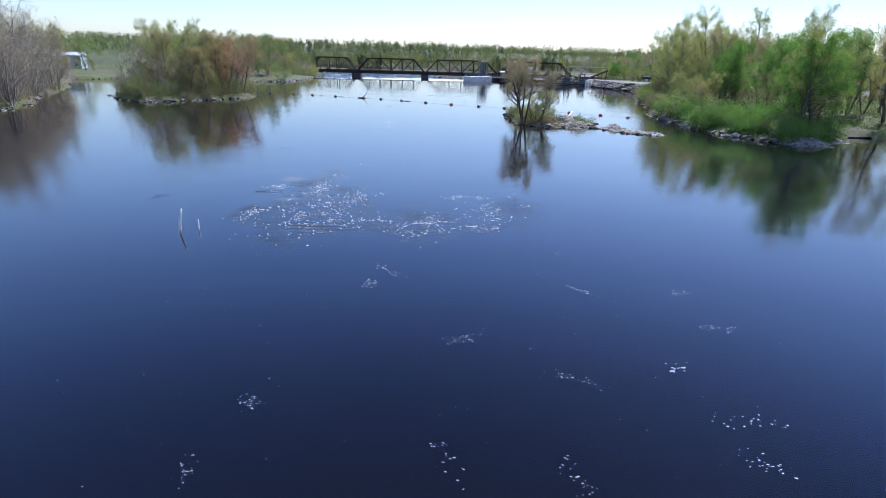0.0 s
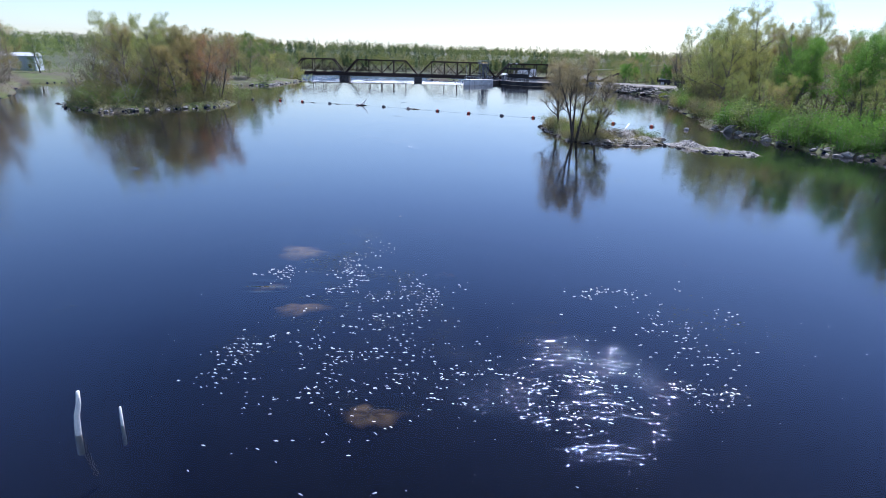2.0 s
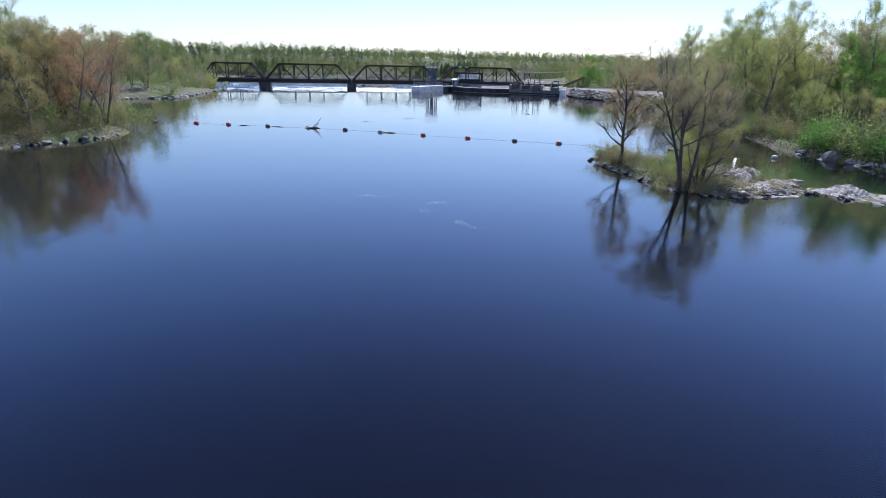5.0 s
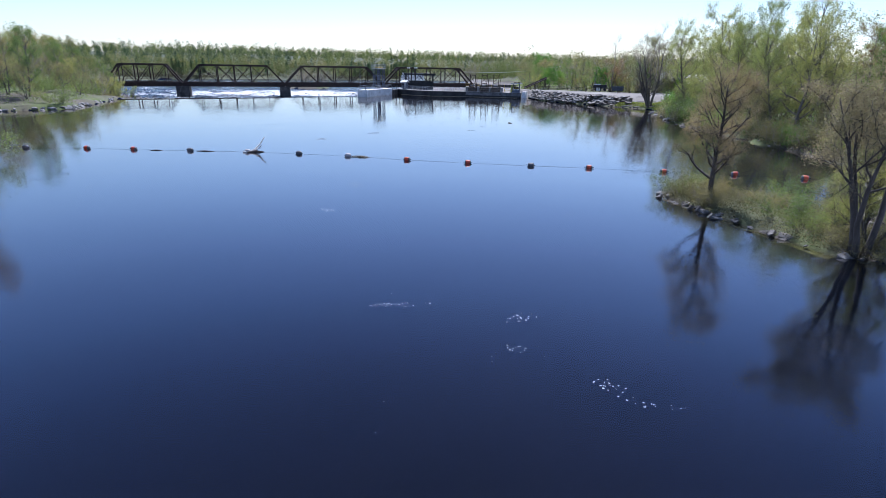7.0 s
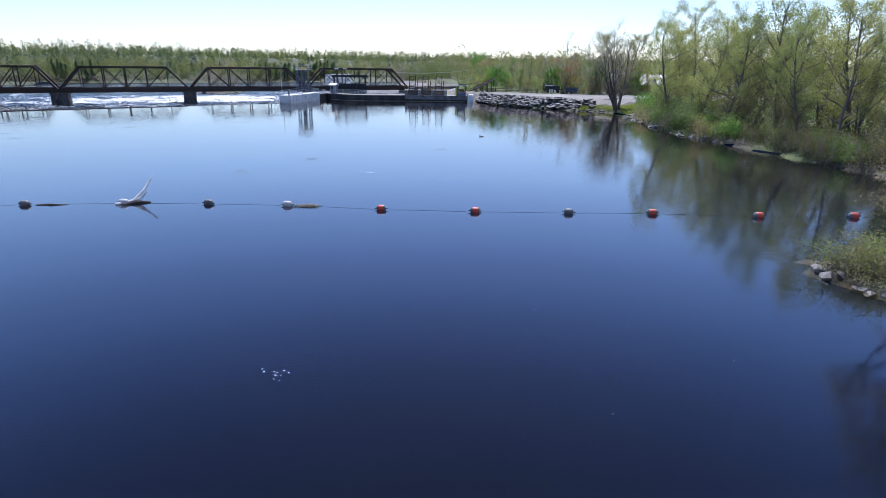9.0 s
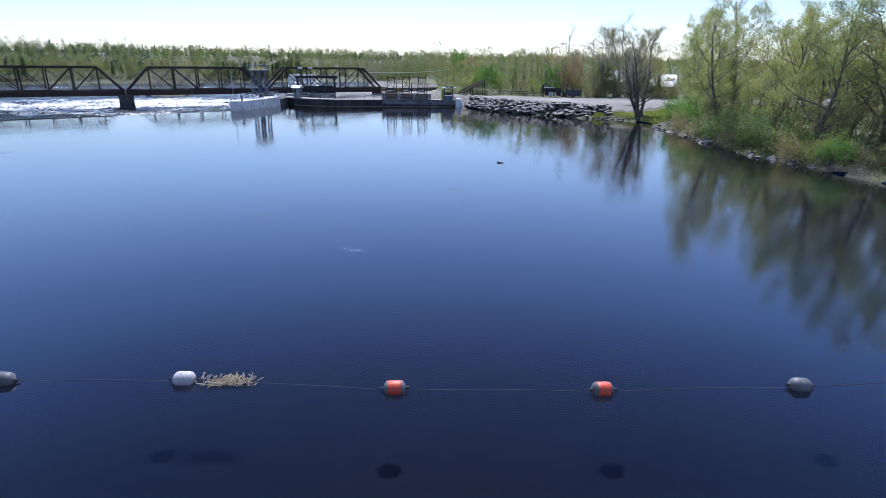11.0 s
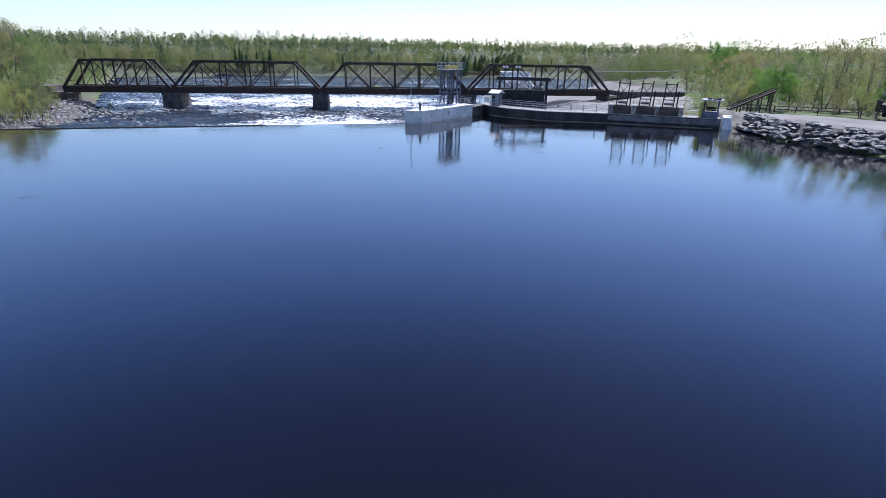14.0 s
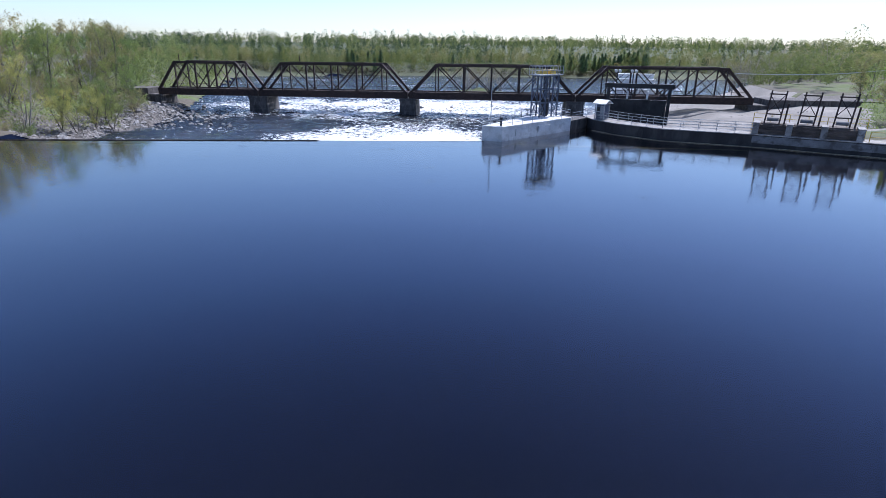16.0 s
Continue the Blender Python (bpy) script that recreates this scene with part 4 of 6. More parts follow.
# a pale debris boom floating along the wall
boom = thing("debris_boom", "thin pale log boom floating along the dark wall", "boom", at=(28, 233, 0))
line = [(22.5, 241.2), (24.7, 237.5), (29.6, 233.0), (39.4, 229.8), (46.4, 226.4), (53.0, 223.3)]
for (ax, ay), (bx, by) in zip(line, line[1:]):
    part("log", rel(Shape().tube([(ax, ay, 0.03), ((ax + bx) / 2, (ay + by) / 2, 0.05), (bx, by, 0.03)], [0.04, 0.06, 0.04], 7), (28, 233, 0)), debris_mat, boom)

# ---- the buoy line ----


def buoy_mesh(name, material):
    s = Shape()
    prof = [(0.66 * a, 0.66 * b) for a, b in [(-0.5, 0.06), (-0.46, 0.22), (-0.36, 0.33), (-0.2, 0.37), (0.2, 0.37), (0.36, 0.33), (0.46, 0.22), (0.5, 0.06)]]
    s.tube([(x, 0, 0.1) for x, r in prof], [r for x, r in prof], 16)
    return s.mesh(name, material, True)


BUOYS = [(-49.5, 145.4), (-43.4, 143.3), (-37.0, 141.6), (-32.0, 139.9), (-26.0, 137.9), (-19.9, 135.8), (-14.5, 133.4), (-9.5, 130.8), (-3.8, 127.2), (1.9, 124.1), (7.7, 121.3), (13.0, 118.9), (19.2, 115.4), (25.3, 112.7), (30.6, 109.6), (35.0, 106.7)]
buoy_data = {"r": ("floating_buoy", "orange-red plastic barrel buoy on a boom line", red_plastic), "d": ("floating_buoy", "faded black plastic barrel buoy on a boom line", dark_plastic), "g": ("floating_buoy", "faded grey plastic barrel buoy with reeds", grey_plastic)}
buoy_meshes = {k: buoy_mesh("shell", m) for k, (_, _, m) in buoy_data.items()}
end_ring = Shape().tube([(0.35, 0, 0.1), (0.47, 0, 0.1)], [0.035, 0.035], 8).mesh("eyelet", black_steel)
end_cap = Shape().tube([(0.2, 0, 0.1), (0.24, 0, 0.1), (0.305, 0, 0.1), (0.338, 0, 0.1)], [0.236, 0.232, 0.152, 0.04], 16).mesh("end_cap", dark_plastic, True)
for i, (x, y) in enumerate(BUOYS):
    k = "ddrrdgdgrrdrrrrg"[i]
    nm, lb, mt = buoy_data[k]
    b = thing(nm, lb, "buoy", "buoys on the boom line", at=(x, y, 0.0))
    part("shell", buoy_meshes[k], mt, b)
    if k == "r":
        for turn in (0.0, math.pi):
            c = part("end_cap", end_cap, dark_plastic, b, "black end cap")
            c.rotation_euler = (0, 0, turn)
    part("eyelet", end_ring, black_steel, b)
    e = part("eyelet", end_ring, black_steel, b)
    e.rotation_euler = (0, 0, math.pi)
    b.rotation_euler = (radians(random.uniform(-6, 6)), radians(random.uniform(-3, 3)), radians(-27 + random.uniform(-5, 5)))
boom_line = thing("boom_line", "dark rope joining the floating buoys", "rope", at=(*BUOYS[0], 0))
for (ax, ay), (bx, by) in zip(BUOYS, BUOYS[1:]):
    pts = [(ax + (bx - ax) * t, ay + (by - ay) * t + 0.12 * math.sin(math.pi * t), 0.0) for t in (0.09, 0.3, 0.5, 0.7, 0.91)]
    part("rope_length", rel(Shape().tube(pts, [0.012] * 5, 5), (*BUOYS[0], 0)), black_steel, boom_line)


def build_powerhouse():
    """Stepped pale concrete block on the gravel beyond the bridge."""
    base = Vector((38.0, 309.0, -2.6))
    t = thing("terraced_block", "pale grey stepped concrete block on the gravel beyond the bridge", "concrete block", at=base)
    for k in range(6):
        part("tier", Shape().box(0.3 * k, 2.0 * k, 1.2 * k, 11.5 - 0.2 * k, 12, 1.2 * (k + 1) - 0.28), white_paint, t)
        part("ledge", Shape().box(0.3 * k - 0.15, 2.0 * k - 0.3, 1.2 * (k + 1) - 0.28, 11.65 - 0.2 * k, 12, 1.2 * (k + 1)), white_paint, t)
    for x in (3.0, 6.5, 9.0):
        part("wing", Shape().box(x, -1.0, 0, x + 0.3, 5.2, 4.6), concrete, t)
    t.rotation_euler = (0, 0, radians(-10))


build_powerhouse()
cable = thing("power_cable", "thin pale overhead cable beyond the bridge", "cable", at=(64, 300, 5.7))
for k in range(12):
    a, b = k / 12, (k + 1) / 12
    sag = lambda u: Vector((46.0 * u, 0.0, 3.0 * u - 1.2 * math.sin(math.pi * u)))
    part("cable_length", Shape().tube([sag(a), sag(b)], [0.09, 0.09], 5), white_paint, cable)
for x, z in ((63.8, 5.7), (110.2, 8.7)):
    p = thing("utility_pole", "slim grey wooden pole carrying a cable", "pole", at=(x, 300, -1.5))
    part("shaft", Shape().tube([(0, 0, -1), (0, 0, z + 1.8)], [0.13, 0.1], 8), bark_pale, p)
    part("insulator", Shape().tube([(0, 0, z + 1.3), (0, -0.2, z + 1.45)], [0.05, 0.05], 6), galv, p)

# ---- trees ----


def bend(rng, start, d, length, steps, wobble, lift):
    pts, p, d = [Vector(start)], Vector(start), Vector(d).normalized()
    for i in range(steps):
        d = (d + Vector(rng.normal(0, wobble, 3)) + Vector((0, 0, lift))).normalized()
        p = p + d * length / steps
        pts.append(p.copy())
    return pts


def along(pts, t):
    k = min(int(t * (len(pts) - 1)), len(pts) - 2)
    return pts[k].lerp(pts[k + 1], t * (len(pts) - 1) - k), (pts[k + 1] - pts[k]).normalized()


def grow(seed, height, base=0.25, spread=0.34, limbs=16, stems=1, upward=0.55, twigs=3, lean=0.05, thick=0.016):
    """Wood of one tree, and the places where its leaves sit."""
    rng = np.random.RandomState(seed)
    wood, tips = Shape(), []
    for s in range(stems):
        az = rng.uniform(0, 6.28)
        out = 0.0 if stems == 1 else 0.22
        top = height * (1.0 if s == 0 else rng.uniform(0.75, 0.98))
        trunk = bend(rng, (0.25 * out * math.cos(az) * 4, 0.25 * out * math.sin(az) * 4, -0.4), (math.cos(az) * (out + lean), math.sin(az) * (out + lean), 1), top, 7, 0.07, 0.04)
        r0 = height * thick * (1.0 if stems == 1 else 0.72)
        wood.tube(trunk, [r0 * (1.25 if i == 0 else 1) * (1 - 0.88 * i / 7) + 0.012 for i in range(8)], 6)
        n = max(5, limbs // stems)
        for i in range(n):
            t = base + (0.96 - base) * (i + rng.uniform(0, 0.8)) / n
            p, d = along(trunk, t)
            a = i * 2.4 + rng.uniform(-0.5, 0.5) + az
            rise = upward * (0.75 + 0.9 * t) * rng.uniform(0.75, 1.25)
            shape = math.sin(min(1.0, 0.25 + 0.95 * (1 - (t - base) / (1 - base))) * 1.57)
            ln = spread * height * (0.35 + 0.75 * shape) * rng.uniform(0.7, 1.15)
            limb = bend(rng, p, (math.cos(a), math.sin(a), rise), ln, 4, 0.13, 0.1)
            rl = r0 * (1 - 0.85 * t) * 0.5 + 0.012
            wood.tube(limb, [rl * (1 - 0.8 * j / 4) + 0.008 for j in range(5)], 4, False)
            for j in range(5):
                q, dq = along(limb, rng.uniform(0.25, 0.98))
                side = Vector(rng.normal(0, 0.75, 3)) + dq + Vector((0, 0, 0.25))
                sub = bend(rng, q, side, ln * rng.uniform(0.28, 0.5), 2, 0.15, 0.08)
                wood.tube(sub, [rl * 0.35 + 0.008, rl * 0.22 + 0.007, 0.006], 3, False)
                tips += [(sub[1], 0.5), (sub[2], 0.7)]
                for k in range(twigs):
                    w, dw = along(sub, rng.uniform(0.3, 1.0))
                    tw = bend(rng, w, Vector(rng.normal(0, 0.8, 3)) + dw + Vector((0, 0, 0.3)), ln * rng.uniform(0.14, 0.26), 1, 0.1, 0.1)
                    wood.twig(tw[0], tw[1], 0.022)
                    tips += [(tw[0].lerp(tw[1], 0.6), 0.8), (tw[1], 1.0)]
    return wood, np.array([tuple(p) for p, _ in tips])


def make_tree(name, label, seed, height, leaf, leaves, size, bark_mat=bark, puff=0.45, **kw):
    t = thing(name, label, "tree")
    wood, tips = grow(seed, height, **kw)
    part("trunk", wood, bark_mat, t, smooth=True)
    rng = np.random.RandomState(seed + 100)
    # leaves sit in clumps of uneven size, with gaps between
    clumps = tips[rng.permutation(len(tips))[: int(len(tips) * 0.8)]]
    which = (rng.uniform(0, 1, leaves) ** 1.2 * len(clumps)).astype(int)
    c = clumps[which] + rng.normal(0, puff, (leaves, 3)) * rng.uniform(0.5, 1.1, len(clumps))[which][:, None]
    v, q = leaf_cloud(rng, c, size)
    part("crown", array_mesh("crown", v, q, leaf), leaf, t)
    return t


def make_conifer(seed, height):
    rng = np.random.RandomState(seed)
    t = thing("spruce_tree", "dark green pointed spruce on the wooded bank", "tree")
    part("trunk", Shape().tube([(0, 0, -0.4), (0, 0, height * 0.5), (0, 0, height)], [height * 0.014, height * 0.009, 0.02], 6), bark, t)
    c = []
    for i in range(18):
        f = 0.16 + 0.84 * i / 18
        for k in range(6):
            a = k * 1.05 + i * 1.3 + rng.uniform(-0.3, 0.3)
            r = (height * 0.25 * (1 - f) ** 0.8 + 0.3) * rng.uniform(0.45, 1.25)
            for s in np.linspace(0.15, 1, 8):
                c.append((math.cos(a) * r * s, math.sin(a) * r * s, height * f - r * s * 0.2 + rng.normal(0, 0.1)))
    v, q = leaf_cloud(rng, np.array(c), 0.6, 0.3)
    part("crown", array_mesh("crown", v, q, spruce_needle), spruce_needle, t)
    return t


def make_bush(name, label, seed, height, width, leaf, leaves, size, stems=9):
    rng = np.random.RandomState(seed)
    t = thing(name, label, "bush")
    wood, tips = Shape(), []
    for s in range(stems):
        a = rng.uniform(0, 6.28)
        st = bend(rng, (math.cos(a) * 0.2 * width, math.sin(a) * 0.2 * width, -0.2), (math.cos(a) * 0.5, math.sin(a) * 0.5, 1), height * rng.uniform(0.7, 1.05), 3, 0.15, 0.02)
        wood.tube(st, [0.035, 0.025, 0.016, 0.006], 4, False)
        for k in range(6):
            p, d = along(st, rng.uniform(0.2, 1))
            tw = bend(rng, p, Vector(rng.normal(0, 0.9, 3)) + d, width * rng.uniform(0.2, 0.45), 2, 0.15, 0.06)
            wood.tube(tw, [0.014, 0.01, 0.005], 3, False)
            tips += [tw[0], tw[1], tw[2], tw[2]]
    part("wood", wood, bark_pale, t)
    tips = np.array([tuple(p) for p in tips])
    c = tips[rng.randint(0, len(tips), leaves)] + rng.normal(0, 0.22, (leaves, 3))
    c[:, 2] = np.maximum(c[:, 2], 0.02)
    v, q = leaf_cloud(rng, c, size)
    part("crown", array_mesh("crown", v, q, leaf), leaf, t)
    return t


PARK = []       # first builds, each moved to a place of its own below


def proto(fn, *a, **k):
    t = fn(*a, **k)
    t["height"] = a[3] if fn is make_tree else a[1]
    PARK.append(t)
    return t


light_a = proto(make_tree, "maple_tree", "tall maple in thin light green spring leaf", 1, 16.0, leaf_light, 13000, 0.098, base=0.14, spread=0.31, limbs=20, twigs=2, puff=0.38)
light_b = proto(make_tree, "maple_tree", "several-stemmed maple in pale yellow-green spring leaf", 2, 15.0, leaf_light, 12000, 0.098, stems=3, base=0.16, spread=0.28, limbs=21, twigs=2, puff=0.38)
light_c = proto(make_tree, "poplar_tree", "slender upright poplar with pale new leaves", 3, 17.0, leaf_light, 10000, 0.088, stems=4, base=0.22, spread=0.17, limbs=28, upward=1.5, twigs=3, puff=0.28)
green_a = proto(make_tree, "maple_tree", "full round maple in fresh bright green leaf", 4, 16.0, leaf_green, 18000, 0.14, base=0.12, spread=0.35, limbs=22, puff=0.5, twigs=2)
olive_a = proto(make_tree, "alder_tree", "spreading alder with sparse olive-brown new leaves", 5, 12.0, leaf_olive, 8000, 0.088, base=0.1, spread=0.36, limbs=20, stems=2, puff=0.32, twigs=4)
olive_b = proto(make_tree, "ash_tree", "grey ash just coming into olive leaf", 6, 15.0, leaf_olive, 9500, 0.096, base=0.16, spread=0.31, limbs=20, puff=0.34)
red_a = proto(make_tree, "red_maple_tree", "red maple with reddish buds and seed clusters", 7, 12.0, leaf_red, 6000, 0.08, stems=2, base=0.25, spread=0.26, limbs=18)
bare_a = proto(make_tree, "bare_tree", "grey-brown tree still nearly bare of leaves", 8, 14.0, leaf_bud, 4500, 0.062, base=0.15, spread=0.33, limbs=21, stems=3, twigs=5, bark_mat=bark_pale)
bare_b = proto(make_tree, "bare_tree", "spreading twiggy tree with bare brown branches", 9, 11.0, leaf_bud, 4500, 0.062, base=0.06, spread=0.42, limbs=22, stems=2, twigs=5, lean=0.16, bark_mat=bark_pale)
far_a = proto(make_tree, "birch_tree", "light green tree of the wood in new leaf", 21, 15.0, leaf_fresh, 5200, 0.14, base=0.12, spread=0.3, limbs=12, twigs=1, puff=0.5)
far_b = proto(make_tree, "ash_tree", "olive-brown tree of the wood coming into leaf", 22, 14.0, leaf_olive, 4800, 0.125, base=0.12, spread=0.3, limbs=16, stems=2, twigs=2, puff=0.42)
isle_a = proto(make_tree, "alder_tree", "dark-stemmed alder with sparse leaves on the rocky isle", 31, 9.6, leaf_bud, 34000, 0.045, stems=4, base=0.45, spread=0.27, limbs=30, upward=0.8, twigs=6, thick=0.024, puff=0.3, lean=-0.12, bark_mat=bark_dark)
isle_b = proto(make_tree, "alder_tree", "low alder with light green leaves on the rocky isle", 32, 7.0, leaf_light, 20000, 0.05, stems=3, base=0.2, spread=0.4, limbs=18, twigs=4, thick=0.02, puff=0.32, bark_mat=bark_dark)
isle_c = proto(make_tree, "bare_tree", "bare dark spreading tree on the small rocky isle", 33, 9.2, leaf_bud, 24000, 0.042, stems=1, base=0.22, spread=0.32, limbs=24, twigs=8, thick=0.024, puff=0.28, bark_mat=bark_dark)
bank_tree = proto(make_tree, "willow_tree", "forked spreading tree with sparse leaves at the water's edge", 34, 15.5, leaf_bud, 9000, 0.06, stems=5, base=0.16, spread=0.24, limbs=55, upward=0.75, twigs=5, lean=0.27, thick=0.028, puff=0.4)
spruce_a = proto(make_conifer, 10, 16.0)
bush_green = proto(make_bush, "green_bush", "low bright green leafy shrub on the bank", 11, 2.0, 2.6, leaf_green, 2600, 0.076)
bush_light = proto(make_bush, "willow_bush", "loose yellow-green willow shrub by the water", 12, 2.4, 2.6, leaf_fresh, 2200, 0.076)
bush_dry = proto(make_bush, "dry_shrub", "twiggy olive-brown shrub by the water", 13, 2.0, 2.4, leaf_olive, 2000, 0.062, stems=12)
used = set()


def plant(t, x, y, scale=1.0, turn=None, z=None, tilt=0.0, label=""):
    """Stands a tree of that build at a place of the plan."""
    z = float(ground_height(x, y)) - 0.1 if z is None else z
    m = Matrix.Translation((x, y, z)) @ Matrix.Rotation(random.uniform(0, 6.28) if turn is None else radians(turn), 4, "Z") @ Matrix.Rotation(radians(tilt), 4, "X") @ Matrix.Diagonal((scale * random.uniform(0.92, 1.08), scale * random.uniform(0.92, 1.08), scale, 1))
    if t.name not in used:
        used.add(t.name)
        t.matrix_basis = m
        ob = t
    else:
        ob = copy_thing(t, m)
    if label:
        ob["label"] = label
    return ob


def scatter(seed, area, count, kinds, gap, inset=0.5, size=(0.8, 1.15)):
    """Spreads plants over a plan outline, no two closer than gap."""
    rng = random.Random(seed)
    xs, ys = [p[0] for p in area], [p[1] for p in area]
    placed, tries = [], 0
    while len(placed) < count and tries < count * 60:
        tries += 1
        x, y = rng.uniform(min(xs), max(xs)), rng.uniform(min(ys), max(ys))
        if depth_in(area, np.array([x]), np.array([y]))[0] < 0 or max(depth_in(p, np.array([x]), np.array([y]))[0] for p in LANDS) < inset:
            continue
        if depth_in(YARD, np.array([x]), np.array([y]))[0] > -0.5:
            continue
        if any((x - a) ** 2 + (y - b) ** 2 < gap * gap for a, b in placed):
            continue
        placed.append((x, y))
        plant(rng.choices([k for k, _ in kinds], [w for _, w in kinds])[0], x, y, rng.uniform(*size))


# left bank and island
scatter(1, [(-72, 60), (-73, 101), (-83, 118), (-91, 138), (-106, 160), (-112, 140), (-96, 100), (-90, 60)], 25, [(bare_b, 4), (bare_a, 5), (olive_b, 1), (light_a, 1)], 3.6, 1.0, (0.95, 1.25))
scatter(2, [(-70, 80), (-72, 102), (-82, 119), (-89, 137), (-94, 136), (-80, 88)], 36, [(bare_b, 3), (bare_a, 1)], 1.9, 0.3, (0.65, 1.0))
scatter(3, LEFT_ISLAND, 20, [(olive_b, 4), (light_a, 3), (olive_a, 2), (bare_a, 2), (light_b, 2)], 3.6, 6.0, (0.56, 0.72))
scatter(17, LEFT_ISLAND, 38, [(olive_a, 4), (olive_b, 2), (bare_a, 3), (bare_b, 2)], 2.6, 1.4, (0.45, 0.68))
plant(red_a, -47.6, 128.5, 1.0)
plant(red_a, -49.6, 133.5, 1.0)
plant(red_a, -46.2, 132.0, 0.9)
scatter(4, LEFT_ISLAND, 30, [(bush_dry, 3), (bush_light, 2)], 2.2, 0.5, (0.8, 1.4))
# far left bank
scatter(5, [(-100, 191), (-66, 191), (-58, 198), (-60, 222), (-66, 246), (-72, 275), (-80, 310), (-98, 310), (-88, 250), (-84, 216), (-104, 206)], 38, [(far_a, 5), (far_b, 3), (light_b, 1), (bare_a, 1)], 4.6, 2.0, (0.75, 1.05))
scatter(6, [(-60, 192), (-54, 197), (-53, 222), (-56, 240), (-62, 265), (-68, 284), (-74, 270), (-66, 220)], 26, [(bush_light, 2), (bush_dry, 2), (olive_a, 1)], 2.6, 1.2, (0.7, 1.1))
scatter(18, [(-84, 226), (-56, 226), (-55, 250), (-64, 276), (-84, 280)], 26, [(light_b, 3), (olive_a, 3), (bare_a, 2), (far_a, 2)], 3.4, 3.0, (0.5, 0.78))
for x, y, s in ((-54.5, 240, 0.62), (-56, 246, 0.7), (-58, 252, 0.6), (-53.0, 246, 0.5)):
    plant(light_b, x, y, s, label="slanting several-stemmed tree on the stony bank")
scatter(7, [(-126, 150), (-112, 150), (-96, 142), (-120, 186), (-112, 194), (-124, 206), (-140, 200)], 10, [(far_a, 3), (green_a, 1), (far_b, 1)], 5.5, 2.0, (0.75, 1.05))
for x, y, s in ((-128.5, 202.5, 0.42), (-132.0, 201.5, 0.4), (-124.5, 204.0, 0.5)):
    plant(olive_a, x, y, s)
# right bank
scatter(8, [(50, 81), (60, 86), (69, 88), (78, 62), (88, 62), (84, 110), (64, 150), (56, 150), (52, 140), (45, 112), (46, 92)], 40, [(light_a, 3), (light_b, 2), (light_c, 4), (olive_b, 3), (bare_a, 1)], 4.2, 3.0, (0.62, 0.86))
scatter(9, [(53, 138), (54, 148), (60, 160), (66, 171), (80, 173), (80, 150), (66, 130)], 25, [(light_a, 3), (light_b, 3), (olive_a, 3), (light_c, 2), (bare_a, 1)], 4.2, 2.0, (0.58, 0.8))
scatter(10, [(42, 86), (46, 79), (51, 77), (57, 81), (56, 86), (48, 96), (46, 112), (42, 111)], 46, [(bush_green, 6), (bush_light, 1)], 1.4, 0.9, (0.85, 1.6))
scatter(11, [(42, 111), (46, 125), (50, 138), (51, 148), (55, 160), (60, 169), (63, 174), (66, 172), (56, 150), (50, 125), (46, 110)], 42, [(bush_green, 2), (bush_light, 2), (bush_dry, 3)], 1.8, 0.6, (0.7, 1.4))
scatter(15, [(44, 100), (50, 128), (53, 146), (60, 165), (64, 164), (56, 140), (49, 104)], 14, [(olive_a, 3), (light_b, 1)], 3.2, 0.8, (0.6, 0.85))
plant(green_a, 57.0, 88.0, 0.98, label="large round maple in bright green leaf above the bank")
plant(green_a, 52.6, 83.6, 1.0)
plant(green_a, 58.0, 118.0, 0.9)
plant(green_a, 62.5, 124.5, 0.92)
for x, y, k, build in ((58.0, 131.0, 0.86, light_c), (61.5, 134.0, 0.9, light_a), (56.5, 125.0, 0.8, light_c), (64.0, 139.0, 0.88, light_c), (60.0, 142.5, 0.88, light_a), (66.0, 131.0, 0.9, light_a), (63.0, 128.0, 1.15, red_a)):
    plant(build, x, y, k)
plant(green_a, 69.0, 101.0, 1.0)
plant(green_a, 71.0, 118.0, 1.0)
plant(green_a, 53.5, 110.0, 0.86)
plant(green_a, 58.0, 104.0, 0.9)
# behind the yard
scatter(12, [(63, 250), (66, 232), (80, 226), (92, 216), (110, 206), (128, 205), (136, 250), (124, 302), (92, 300), (77, 274)], 50, [(far_a, 5), (far_b, 4), (bare_a, 1), (light_b, 1), (red_a, 0.3)], 4.2, 2.0, (0.55, 0.78))
scatter(13, [(92, 178), (130, 172), (140, 150), (100, 140), (84, 160)], 11, [(far_a, 2), (far_b, 2)], 5.0, 2.0, (0.85, 1.1))
plant(green_a, 91.6, 283.3, 0.97, label="tall tree standing above the wood behind the yard")
plant(bare_a, 82.0, 219.5, 1.0, label="grey bare tree behind the gravel yard")
plant(bare_a, 91.5, 211.5, 1.18, label="tall bare tree behind the gravel yard")
plant(bare_b, 88.0, 215.0, 1.05)
plant(olive_b, 99.0, 212.0, 0.85)
plant(light_b, 101.0, 207.0, 0.95)
plant(olive_b, 94.0, 213.0, 0.88)
plant(light_a, 110.0, 203.0, 0.85)
plant(red_a, 80.5, 218.0, 0.8)
plant(red_a, 82.6, 216.8, 0.62)
for x, y, s in ((87, 213, 0.75), (90, 211, 0.6), (94, 208.5, 0.7), (98, 206.5, 0.8), (102, 204.5, 0.7), (96, 211, 0.85), (107, 202.5, 0.8)):
    plant(olive_a, x, y, s)
for x, y, s in ((85.5, 213.8, 1.3), (88, 212.4, 1.5), (91.5, 209.6, 1.4), (95, 206.4, 1.3), (99, 204.2, 1.5)):
    plant(bush_dry, x, y, s)
plant(light_b, 66.8, 246.0, 0.42)
